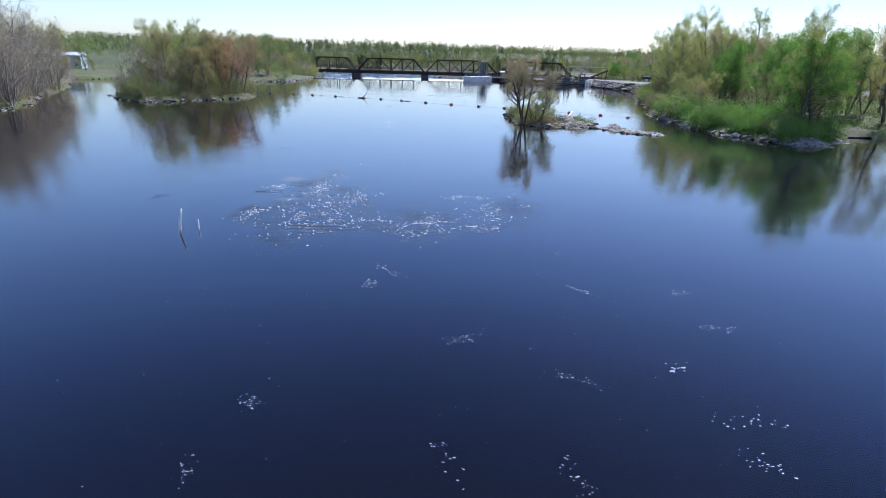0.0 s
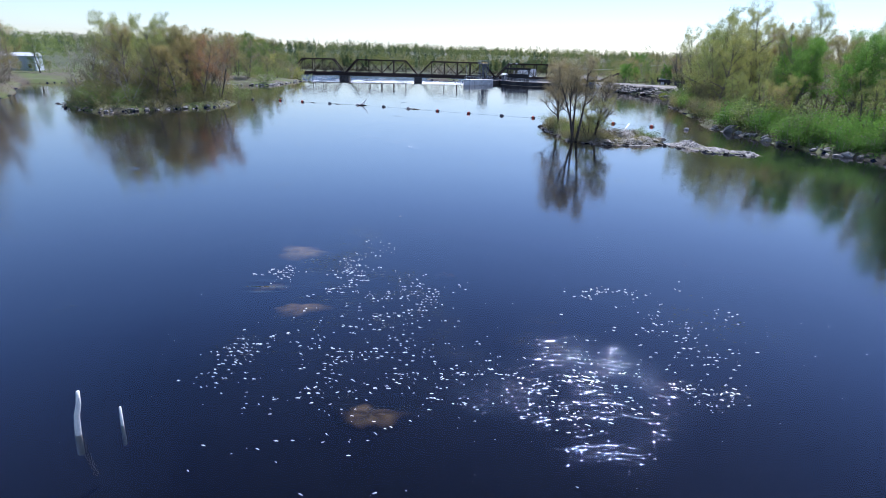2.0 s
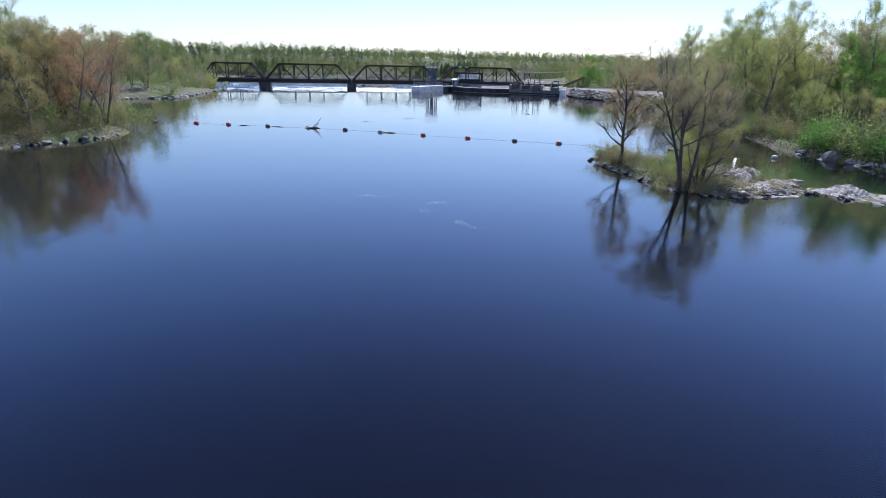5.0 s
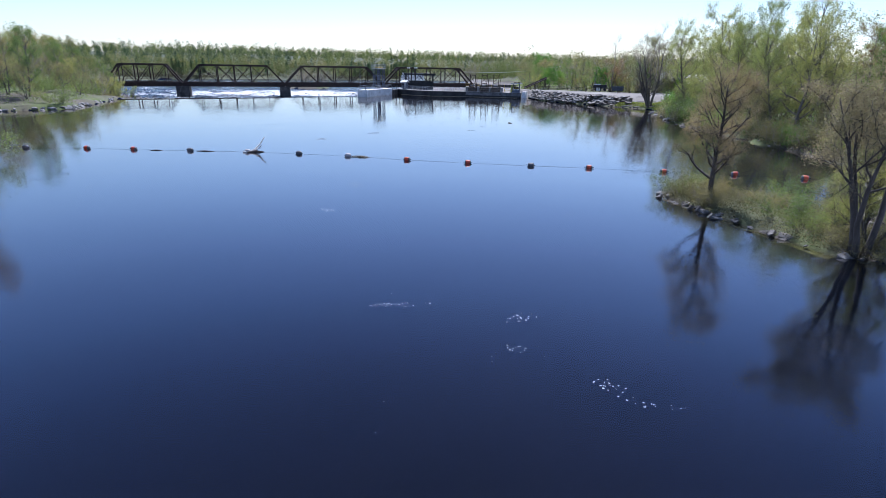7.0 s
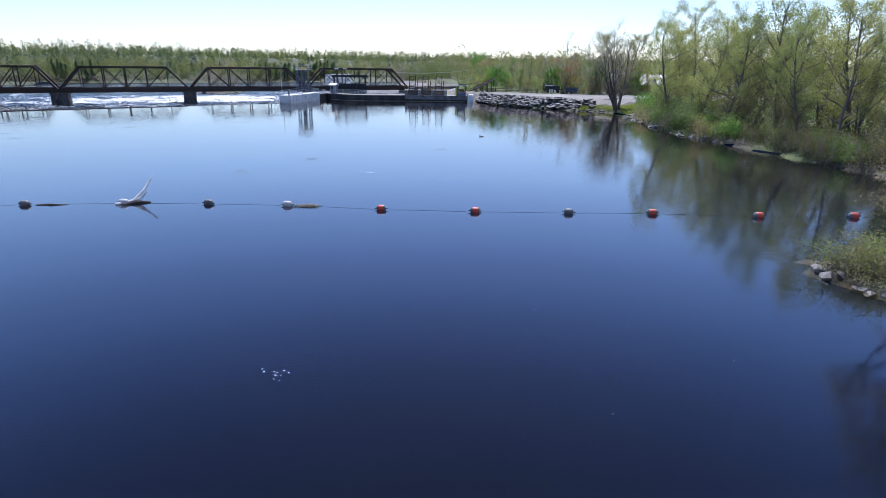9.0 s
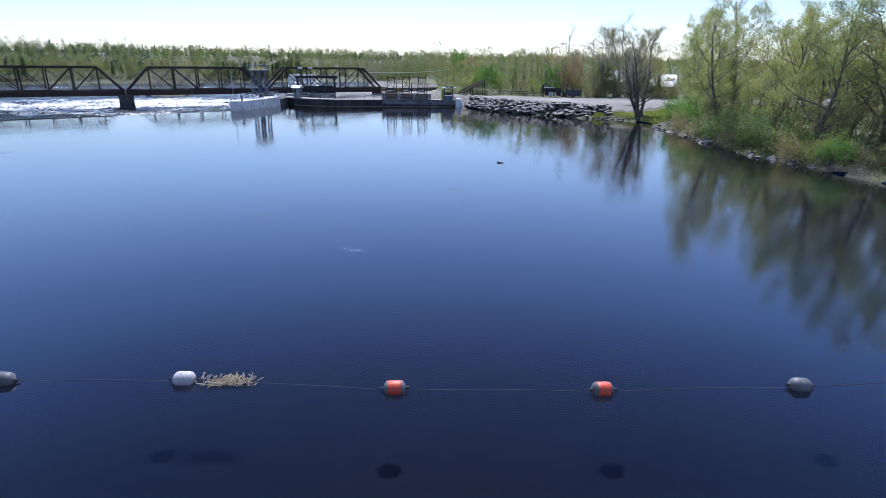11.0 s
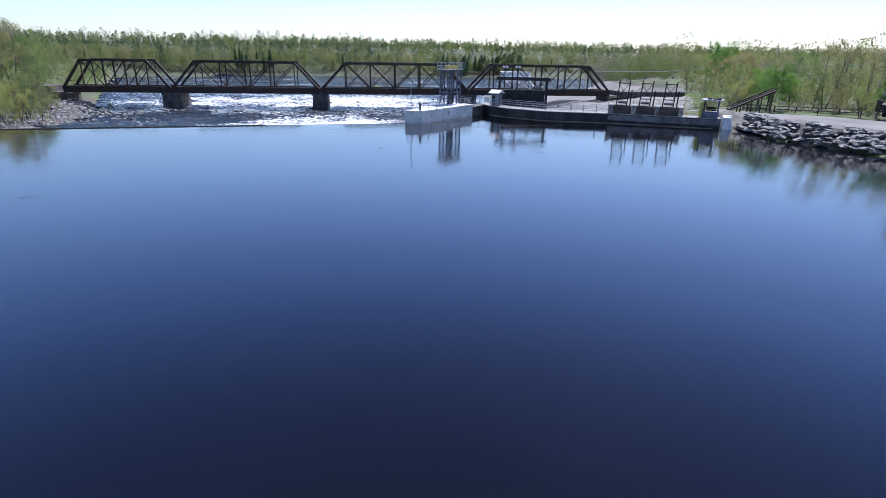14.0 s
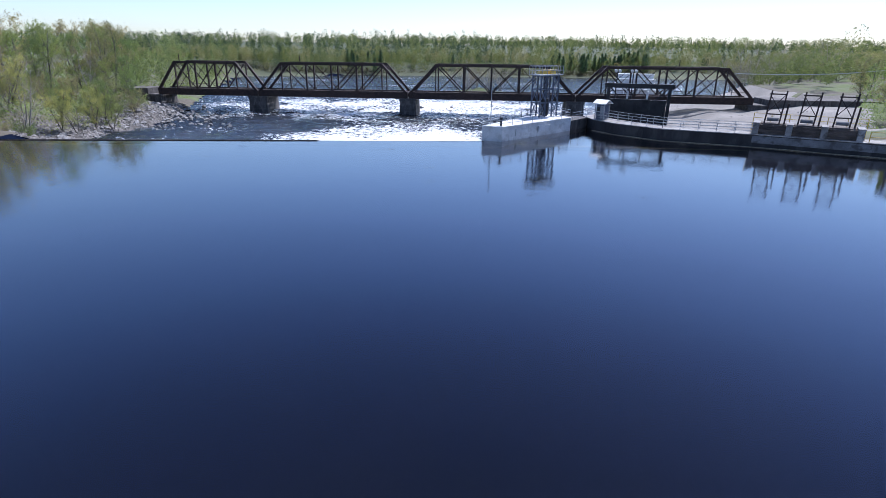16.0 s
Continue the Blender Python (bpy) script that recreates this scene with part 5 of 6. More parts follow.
plant(light_b, 69.5, 252.0, 0.46)
scatter(19, [(62, 234), (72, 221), (84, 214), (96, 206.5), (112, 202.5), (116, 212), (98, 218), (80, 230), (68, 242)], 40, [(light_b, 3), (olive_a, 3), (green_a, 1), (far_a, 2)], 2.8, 2.0, (0.42, 0.62))
for x, y, k in ((74.5, 177.5, 0.66), (78.5, 176.0, 0.72), (83.0, 178.0, 0.66), (88.0, 179.5, 0.6), (72.5, 173.0, 0.7)):
    plant(light_b, x, y, k)
plant(bank_tree, 68.9, 183.6, 1.0, turn=20)
plant(light_a, 100.0, 196.5, 0.72)
plant(light_b, 72.0, 175.5, 0.86)
plant(light_a, 77.0, 172.0, 0.95)
plant(light_b, 84.0, 176.5, 0.8)
for x, y, s in ((68.4, 173.6, 1.7), (69.6, 176.4, 1.4), (66.4, 172.0, 1.4), (71.0, 172.4, 1.5), (67.6, 170.6, 1.5), (72.4, 177.2, 1.3), (65.0, 169.0, 1.3)):
    plant(bush_green, x, y, s)
# the small isle
plant(isle_c, 14.0, 103.7, 1.0, turn=30)
plant(isle_a, 13.4, 91.6, 1.0, turn=200)
plant(isle_c, 16.6, 94.0, 0.86, turn=160, label="slim dark tree just coming into leaf on the isle")
plant(isle_b, 15.4, 92.4, 0.72, turn=40)
plant(isle_b, 17.2, 95.8, 0.62, turn=140)
scatter(14, ISLE, 20, [(bush_light, 1), (bush_dry, 3)], 1.3, 0.6, (0.4, 0.68))
for x, y, s in ((13.1, 105.6, 0.75), (13.9, 104.6, 0.7), (14.6, 106.0, 0.85), (13.0, 103.0, 0.6), (15.8, 104.6, 0.8)):
    plant(bush_dry, x, y, s)
plant(bush_light, 13.8, 106.4, 0.6)
scatter(16, EYOT, 9, [(bare_a, 3), (far_b, 1)], 3.0, 1.0, (0.5, 0.75))


# ---- undergrowth, joined ----


def undergrowth(seed, area, count, height, size, material, label, inset=0.3):
    """Brush and saplings that nobody could count: leaf sprays from the ground up."""
    rng = np.random.RandomState(seed)
    xs, ys = [p[0] for p in area], [p[1] for p in area]
    x, y = rng.uniform(min(xs), max(xs), count * 6), rng.uniform(min(ys), max(ys), count * 6)
    land = np.max([depth_in(p, x, y) for p in LANDS], 0)
    clump = 0.5 + 0.5 * waves(x, y, 0.8, seed)
    ok = (depth_in(area, x, y) > 0) & (land > inset) & (depth_in(YARD, x, y) < -0.3) & (rng.uniform(0, 1, len(x)) < 0.25 + 0.75 * clump)
    x, y, clump = x[ok][:count], y[ok][:count], clump[ok][:count]
    z = ground_height(x, y) + height * rng.uniform(0, 1, len(x)) ** 1.7 * (0.35 + 0.65 * clump)
    v, q = leaf_cloud(rng, np.stack([x, y, z], 1), size)
    return tagged(part("undergrowth", array_mesh("undergrowth", v, q, material), material), label, "undergrowth", kind="stuff")


BANK_R = [(42, 85), (46, 78), (51, 76), (60, 82), (80, 85), (100, 85), (100, 178), (68, 178), (60, 169), (54, 158), (48, 139), (40, 112)]
undergrowth(41, BANK_R, 44000, 5.0, 0.12, shade_brush_mat, "brown brush, coloured shade-dark, under the trees of the right bank")
undergrowth(54, BANK_R, 26000, 1.6, 0.12, leaf_green, "green low growth under the trees of the right bank")
# this dark strip stands for the shadow at the foot of the far trees
undergrowth(55, [(-160, 432), (-99, 440), (-44, 456), (43, 455), (73, 462), (126, 476), (126, 484), (73, 470), (43, 463), (-44, 465), (-160, 446)], 36000, 3.2, 0.26, shade_brush_mat, "brown brush coloured as the dark shadow line of the far shore")
undergrowth(56, [(-130, 300), (-70, 300), (-90, 350), (-121, 436), (-165, 440)], 18000, 5.0, 0.2, leaf_fresh, "light green brush along the lower river")
undergrowth(42, BANK_R, 18000, 3.0, 0.115, leaf_light, "yellow-green brush under the trees of the right bank")
undergrowth(43, LEFT_ISLAND, 28000, 5.0, 0.1, leaf_olive, "olive-brown brush on the wooded island")
undergrowth(44, LEFT_ISLAND, 9000, 2.4, 0.12, leaf_bud, "bare brown brush on the wooded island")
undergrowth(58, LEFT_ISLAND, 30000, 2.4, 0.085, leaf_wood, "grey-green low brush on the wooded island", -0.4)
BANK_L = [(-72, 60), (-71, 101), (-82, 118), (-89, 138), (-113, 180), (-130, 186), (-130, 60)]
undergrowth(59, [(-65, 60), (-68, 92), (-71, 101), (-81, 117), (-88, 137), (-95, 138), (-88, 117), (-78, 100), (-76, 60)], 30000, 2.6, 0.085, leaf_bud, "bare brown brush hanging over the water's edge", -0.3)
undergrowth(45, BANK_L, 40000, 4.5, 0.11, leaf_bud, "bare brown brush along the near left bank")
BANK_F = [(-130, 189), (-66, 190), (-55, 197), (-54, 222), (-60, 244), (-68, 280), (-78, 310), (-120, 310)]
undergrowth(46, BANK_F, 22000, 5.5, 0.19, leaf_fresh, "light green brush along the far left bank")
undergrowth(47, [(63, 250), (66, 229), (80, 222), (92, 212), (110, 203), (128, 203), (136, 250), (124, 302), (92, 300), (77, 274)], 52000, 9.0, 0.15, leaf_fresh, "brush in the wood behind the yard")
undergrowth(57, [(-100, 224), (-57, 226), (-56, 245), (-64, 275), (-80, 290), (-100, 290)], 18000, 3.2, 0.14, leaf_light, "light green brush behind the stony bank", 2.5)
undergrowth(60, ISLE, 16000, 1.0, 0.055, shade_brush_mat, "low brown brush, coloured shade-dark, on the rocky isle", -0.1)
undergrowth(61, [(40.2, 88), (40.0, 113), (44.8, 126), (47.8, 139), (50.2, 149), (54.8, 161.5), (59.6, 168.8), (64, 175), (67, 172), (58, 158), (53.4, 146), (50.4, 136), (47.4, 124), (43.8, 110), (43.8, 90)], 30000, 1.9, 0.085, shade_brush_mat, "brown brush, coloured shade-dark, along the shore of the wooded bank", -0.3)
undergrowth(62, [(-120, 455), (-44, 468), (43, 464), (126, 482), (126, 515), (-120, 515)], 40000, 4.2, 0.28, leaf_wood, "green brush under the woodland of the far bank")
undergrowth(48, ISLE, 13000, 0.8, 0.05, leaf_olive, "grass and low brush on the rocky isle", 0.15)
undergrowth(51, ISLE, 12000, 0.9, 0.055, leaf_bud, "dry brown brush on the rocky isle", 0.1)
undergrowth(49, [(64, 190.6), (67, 188), (68.5, 182), (66, 177), (72, 176), (84, 180), (100, 177), (92, 184.6), (78, 190.2), (71, 194)], 34000, 0.3, 0.1, grass_mat, "rough grass at the edge of the yard")
undergrowth(50, [(41, 88), (46, 78), (51, 76), (57, 80), (52, 86), (46, 98)], 6000, 0.9, 0.13, leaf_green, "bright green low growth on the point", 0.5)


# ---- far woods, joined ----


def far_woods(name, seed, count, area, size, mats_leaf, height, label, pointed=False):
    rng = np.random.RandomState(seed)
    pts = []
    while len(pts) < count:
        x, y = rng.uniform(*area[0]), rng.uniform(*area[1])
        d = max(depth_in(p, np.array([x]), np.array([y]))[0] for p in (FAR_BANK, LEFT_BANK, RIGHT_BANK))
        bare = 232 < y < 345 and 20 < x < 66 + 0.2 * max(0, y - 250)
        if d > 2 and not bare and depth_in(YARD, np.array([x]), np.array([y]))[0] < -3:
            pts.append((x, y))
    pts = np.array(pts)
    z = ground_height(pts[:, 0], pts[:, 1])
    per = size[0]
    c, s = [], []
    for (x, y), g in zip(pts, z):
        h = height * rng.uniform(0.55, 1.3)
        u = rng.normal(size=(per, 3))
        u /= np.linalg.norm(u, axis=1)[:, None]
        u *= rng.uniform(0.72, 0.98, (per, 1))
        if pointed:
            f = rng.uniform(0, 1, (per, 1)) ** 1.3
            u[:, :2] *= 0.72 * (1 - f ** 1.8) + 0.14
            u[:, 2:] = f * 2.1 - 1.05
        c.append(np.stack([x + u[:, 0] * h * 0.3, y + u[:, 1] * h * 0.3, g + h * 0.58 + u[:, 2] * h * 0.45], 1))
    v, q = leaf_cloud(rng, np.concatenate(c), size[1])
    ob = part(name, array_mesh(name, v, q, mats_leaf), mats_leaf)
    return tagged(ob, label, "trees", kind="stuff")


FRONT = ((-200, 250), (440, 512))
far_woods("woodland", 31, 760, FRONT, (420, 0.2), leaf_wood, 7.6, "light green spring woodland along the far bank")
far_woods("woodland", 32, 330, FRONT, (380, 0.2), leaf_olive, 7.6, "olive-brown budding woodland on the far bank")
far_woods("woodland", 38, 170, FRONT, (300, 0.24), needle, 9.0, "dark pines among the woodland of the far bank", True)
far_woods("woodland", 52, 230, ((-380, 10), (530, 660)), (420, 0.26), needle, 15.0, "dark pines standing out along the low ridge", True)
far_woods("woodland", 33, 1500, ((-900, 1300), (560, 1250)), (150, 0.65), leaf_wood, 13.5, "light green woodland on the low hills")
far_woods("woodland", 34, 1500, ((-900, 1400), (640, 1500)), (130, 0.6), needle, 13.2, "dark conifer woodland on the low hills", True)
far_woods("woodland", 35, 300, ((-420, -125), (60, 440)), (260, 0.34), leaf_fresh, 13.0, "light green woodland behind the left bank")
far_woods("woodland", 40, 90, ((80, 190), (345, 500)), (440, 0.2), leaf_olive, 7.5, "olive budding trees on the flat beyond the gravel")
far_woods("woodland", 53, 90, ((90, 200), (360, 500)), (440, 0.2), leaf_wood, 7.0, "pale green trees on the flat beyond the gravel")
far_woods("woodland", 36, 260, ((105, 330), (60, 450)), (240, 0.35), leaf_olive, 13.0, "olive woodland behind the right bank")
far_woods("woodland", 39, 160, ((-110, 140), (300, 460)), (420, 0.22), leaf_wood, 7.5, "light green trees along the lower river")
far_woods("woodland", 37, 700, ((-500, 2600), (1500, 3000)), (24, 3.6), leaf_olive, 15.0, "hazy woodland on the farthest hills")
for i in range(44):
    x = 40 + random.uniform(0, 50)
    plant(spruce_a, x, 461.5 + (x - 47) * 0.28 + random.uniform(0, 12), random.uniform(0.68, 0.92))
for i in range(9):
    plant(spruce_a, random.uniform(-74, -50), 461 + random.uniform(-3, 6), random.uniform(0.6, 0.95))
for x, y in ((-15, 472), (-11, 475), (-150, 448), (-140, 452), (150, 500), (156, 506)):
    plant(spruce_a, x, y, random.uniform(0.6, 0.8))
for x, y, k in ((80, 343, 0.85), (84, 346, 0.95), (89, 349, 0.8), (95, 350, 0.9), (99, 354, 0.75), (106, 356, 0.85), (113, 352, 0.8)):
    plant(bare_a, x, y, k, label="slender bare tree beyond the gravel flat")
for x, y, k in ((103, 338, 0.5), (109, 340, 0.55), (116, 338, 0.5)):
    plant(light_b, x, y, k)

# ---- stones ----


def stone_mesh(seed, sx, sy, sz, points=16):
    rng = np.random.RandomState(seed)
    bm = bmesh.new()
    for p in rng.normal(size=(points, 3)):
        p = p / np.linalg.norm(p) * rng.uniform(0.85, 1.1)
        bm.verts.new((p[0] * sx, p[1] * sy, p[2] * sz))
    r = bmesh.ops.convex_hull(bm, input=bm.verts)
    bmesh.ops.delete(bm, geom=[g for g in r["geom_interior"] if isinstance(g, bmesh.types.BMVert)], context="VERTS")
    me = bpy.data.meshes.new("stone")
    bm.to_mesh(me)
    bm.free()
    return me


def with_material(me, material):
    me.materials.append(material)
    return me


stones = [with_material(stone_mesh(200 + i, 0.62, 0.45, 0.3), rock_mat) for i in range(8)]
dark_stones = [with_material(stone_mesh(280 + i, 0.62, 0.45, 0.3), shore_mat) for i in range(6)]
blocks = [with_material(stone_mesh(260 + i, 0.8, 0.52, 0.21, 13), quarry_mat) for i in range(10)]
ledges = [with_material(stone_mesh(230 + i, 1.5, 0.9, 0.42, 26), ledge_mat) for i in range(6)]
rng_s = random.Random(77)


def lay(parent, meshes, x, y, z, s, name="stone", tip=14):
    ob = new(name, rng_s.choice(meshes))
    ob.parent = parent
    ob.location = (x - parent.location.x, y - parent.location.y, z - parent.location.z)
    ob.rotation_euler = [radians(rng_s.uniform(-tip, tip)), radians(rng_s.uniform(-tip, tip)), rng_s.uniform(0, 6.28)]
    ob.scale = [s * rng_s.uniform(0.8, 1.25) for _ in range(3)]
    return ob


def on_line(line, t):
    lens = [math.dist(a, b) for a, b in zip(line, line[1:])]
    t *= sum(lens)
    for (a, b), l in zip(zip(line, line[1:]), lens):
        if t <= l:
            return a[0] + (b[0] - a[0]) * t / l, a[1] + (b[1] - a[1]) * t / l
        t -= l
    return line[-1]


# riprap along the yard
riprap = thing("riprap", "heaped grey quarry stone riprap along the gravel yard", "riprap", kind="structure", at=(57, 204, 0))
edge = [(55.8, 222.0), (55.0, 212), (58.4, 202.6), (61.8, 195.2), (63.8, 191.2), (66.4, 188.6)]
inner = [(58.6, 223.4), (57.8, 214), (60.8, 205), (64.6, 197.6), (66.8, 193.8), (69.2, 190.8)]
for i in range(300):
    t, h = rng_s.random(), (i % 5) / 4
    (ax, ay), (bx, by) = on_line(edge, t), on_line(inner, t)
    k = 0.2 + h * 0.7 + rng_s.uniform(-0.08, 0.08)
    lay(riprap, blocks, ax + (bx - ax) * k, ay + (by - ay) * k, -0.1 + 2.55 * max(0, k) ** 0.85, rng_s.uniform(0.7, 1.4), "stone", 9)
bank = Shape()
for (a, b), (c, d) in zip(zip(edge, edge[1:]), zip(inner, inner[1:])):
    bank.hexa([(*a, -1.5), (*b, -1.5), (*d, -1.5), (*c, -1.5)], [(*a, -0.45), (*b, -0.45), (*d, 2.1), (*c, 2.1)])
part("core", rel(bank, riprap.location), stony_mat, riprap)


def shore_stones(name, label, line, count, spread, size, z0, z1, meshes=stones, at=None):
    t = thing(name, label, "rocks", kind="structure", at=(*line[0], 0))
    for i in range(count):
        x, y = on_line(line, rng_s.random())
        x, y = x + rng_s.gauss(0, spread), y + rng_s.gauss(0, spread)
        g = float(ground_height(x, y))
        lay(t, meshes, x, y, min(max(g, z0), z1), rng_s.uniform(*size))
    return t


shore_stones("shore_rocks", "grey boulders along the wooded point", [(41.0, 110), (41.4, 92), (43.6, 84), (46.4, 78.4), (50.8, 76.7), (55.5, 79.4)], 52, 0.7, (0.4, 1.6), -0.1, 0.35)
shore_stones("shore_rocks", "small stones along the right bank", [(45.5, 126), (48.5, 139), (51, 149), (56.2, 162), (60.8, 170.2), (66, 178)], 50, 0.8, (0.3, 1.1), -0.05, 0.3)
shore_stones("shore_rocks", "pale boulders fringing the wooded island", [(-73, 127), (-67, 117.4), (-58, 111.4), (-51, 118), (-44.8, 124.4), (-43, 131)], 70, 0.6, (0.25, 0.95), -0.05, 0.35)
shore_stones("shore_rocks", "stones along the near left bank", [(-69, 66), (-71, 92), (-73, 101), (-83, 117)], 50, 0.5, (0.5, 1.1), -0.05, 0.3)
shore_stones("shore_rocks", "pale boulders along the far left bank", [(-90, 188.6), (-65, 190), (-53.4, 195.4), (-51.4, 221)], 80, 0.6, (0.6, 1.3), -0.05, 0.3)
shore_stones("shore_rocks", "pale stones and boulders strewn below the dam", [(-53, 228), (-50, 240), (-53, 256), (-59, 275), (-64, 284), (-50, 268)], 300, 3.6, (0.4, 1.4), -3.2, -1.2)
shore_stones("shore_rocks", "boulders breaking the rapids under the bridge", [(-46, 232), (-40, 244), (-44, 262), (-20, 292), (6, 300), (20, 296)], 70, 3.0, (0.5, 1.2), -3.25, -2.75)

# small stones of the shores, joined


def stone_field(seed, area, count, size, low, high, label):
    """Loose cobbles, too many to count, lying on the ground of one area."""
    rng = np.random.RandomState(seed)
    xs, ys = [p[0] for p in area], [p[1] for p in area]
    x, y = rng.uniform(min(xs), max(xs), count * 4), rng.uniform(min(ys), max(ys), count * 4)
    z = ground_height(x, y)
    ok = (depth_in(area, x, y) > 0) & (z > low) & (z < high)
    x, y, z = x[ok][:count], y[ok][:count], z[ok][:count]
    n = len(x)
    ring = np.array([(1, 0, 0), (0.35, 0.9, 0.1), (-0.8, 0.6, -0.1), (-0.8, -0.6, 0.1), (0.35, -0.9, 0), (0.1, 0.1, 0.75)])
    a, s = rng.uniform(0, 6.28, n), size * rng.uniform(0.4, 1.0, n) ** 1.5
    p = ring[None] * rng.uniform(0.7, 1.3, (n, 6, 3))
    px = (p[:, :, 0] * np.cos(a)[:, None] - 0.65 * p[:, :, 1] * np.sin(a)[:, None]) * s[:, None] + x[:, None]
    py = (p[:, :, 0] * np.sin(a)[:, None] + 0.65 * p[:, :, 1] * np.cos(a)[:, None]) * s[:, None] + y[:, None]
    pz = p[:, :, 2] * s[:, None] * 0.8 + z[:, None]
    f = np.array([(k, (k + 1) % 5, 5) for k in range(5)])
    faces = (np.arange(n)[:, None, None] * 6 + f[None]).reshape(-1, 3)
    me = array_mesh("cobbles", np.stack([px, py, pz], 2).reshape(-1, 3), faces, shore_mat)
    me.polygons.foreach_set("use_smooth", [False] * len(me.polygons))
    return tagged(part("cobbles", me, shore_mat), label, "stones", kind="stuff")


stone_field(91, [(-78, 226), (-44, 224), (-42, 240), (-47, 258), (-54, 284), (-70, 290), (-76, 262)], 2600, 0.55, -3.6, 0.2, "grey cobbles strewn over the stony bank below the dam")
stone_field(92, [(36, 244), (60, 236), (70, 262), (66, 300), (40, 330), (34, 300)], 350, 0.2, -3.6, 0.6, "small stones on the gravel flat behind the dam")

# the isle's ledges


def outcrop(name, poly, top, seed, parent, cell=0.16):
    """Bare rock rising in tilted, broken layers out of the water."""
    xs = np.arange(min(p[0] for p in poly) - 1, max(p[0] for p in poly) + 1, cell)
    ys = np.arange(min(p[1] for p in poly) - 1, max(p[1] for p in poly) + 1, cell)
    gx, gy = np.meshgrid(xs, ys)
    d = depth_in(poly, gx, gy) + 0.35 * waves(gx, gy, 1.6, seed)
    ridge = 1 - np.abs(waves(gx * 0.5 + gy * 0.9, gy * 0.35, 1.5, seed + 1))
    body = top * smooth(-0.3, 2.2, d) * (0.55 + 0.3 * ridge + 0.25 * waves(gx, gy, 0.7, seed + 2))
    tilt = body + 0.1 * gx
    step = 0.17
    tread = np.floor(tilt / step) * step + step * smooth(0.55, 1.0, (tilt / step) % 1.0) - 0.1 * gx
    crack = 0.22 * np.maximum(0, 1 - np.abs(waves(gx * 0.8, gy * 0.8, 2.4, seed + 3)) * 9)
    z = np.where(d > -0.5, tread - crack * smooth(0, 0.5, d), -0.6) + 0.05 * waves(gx, gy, 6.0, seed + 4) - 0.13 * smooth(0, 0.6, d) * np.abs(waves(gx * 1.1, gy * 0.7, 3.2, seed + 5)) + 0.02
    nx, ny = len(xs), len(ys)
    i = np.arange((ny - 1) * (nx - 1))
    a = (i // (nx - 1)) * nx + i % (nx - 1)
    q = np.stack([a, a + 1, a + nx + 1, a + nx], 1)
    q = q[(d.ravel()[q] > -0.75).any(1)]
    off = np.array(parent.location)
    me = array_mesh(name, np.stack([gx, gy, z], 2).reshape(-1, 3) - off, q, ledge_mat)
    me.polygons.foreach_set("use_smooth", [False] * len(me.polygons))
    return part(name, me, ledge_mat, parent)


isle_rock = thing("rock_ledge", "low bare grey rock ledges around the small isle", "rocks", kind="structure", at=(20, 92, 0))
outcrop("outcrop", [(14.6, 90.4), (17.2, 88.8), (21, 89.0), (24.4, 90.2), (24.8, 93.0), (21.5, 93.2), (18, 92.4), (15.6, 92.4)], 1.15, 401, isle_rock)
outcrop("outcrop", [(18.6, 94.0), (22.0, 93.9), (25.6, 94.6), (25.0, 96.8), (22.4, 98.2), (19.2, 96.6)], 1.6, 402, isle_rock)
outcrop("outcrop", [(25.3, 90.6), (26.2, 87.8), (28.2, 85.0), (32.4, 82.6), (32.8, 83.4), (30.6, 87.2), (28.4, 90.6), (26.4, 91.8)], 1.35, 403, isle_rock)
point_rock = thing("rock_ledge", "broken grey rock ledge at the tip of the wooded point", "rocks", kind="structure", at=(50, 77, 0))
outcrop("outcrop", [(46.6, 78.2), (48.8, 75.8), (52.4, 75.8), (54.6, 78.4), (51.5, 79.2), (48.5, 79.6)], 1.5, 405, point_rock)
outcrop("outcrop", [(55.4, 79.0), (57.4, 79.8), (60.5, 84.0), (58.4, 83.8), (56.4, 81.6)], 1.1, 406, point_rock)
for i in range(10):
    x, y = on_line([(15.4, 90.0), (19, 90.2), (23.6, 91.2), (25.2, 93.6)], rng_s.random())
    lay(isle_rock, ledges, x + rng_s.gauss(0, 0.6), y + rng_s.gauss(0, 0.6), rng_s.uniform(-0.05, 0.35), rng_s.uniform(0.35, 0.8), "ledge", 14)
for i in range(84):
    x, y = on_line([(12.4, 107.0), (11.8, 104.8), (11.9, 101), (12.1, 96.5), (12.5, 92), (14, 89.7), (17.4, 88.7), (24, 90.1), (27.5, 84.2), (32, 82.3)], rng_s.random())
    lay(isle_rock, dark_stones, x + rng_s.gauss(0, 0.3), y + rng_s.gauss(0, 0.3), rng_s.uniform(-0.12, 0.16), rng_s.uniform(0.35, 0.85))
big = thing("boulder", "large dark boulder at the tip of the wooded point", "boulder", at=(41.4, 105.0, 0))
part("stone", with_material(stone_mesh(300, 1.6, 1.3, 1.2, 24), rock_mat), rock_mat, big)

# boulders lying just under the surface


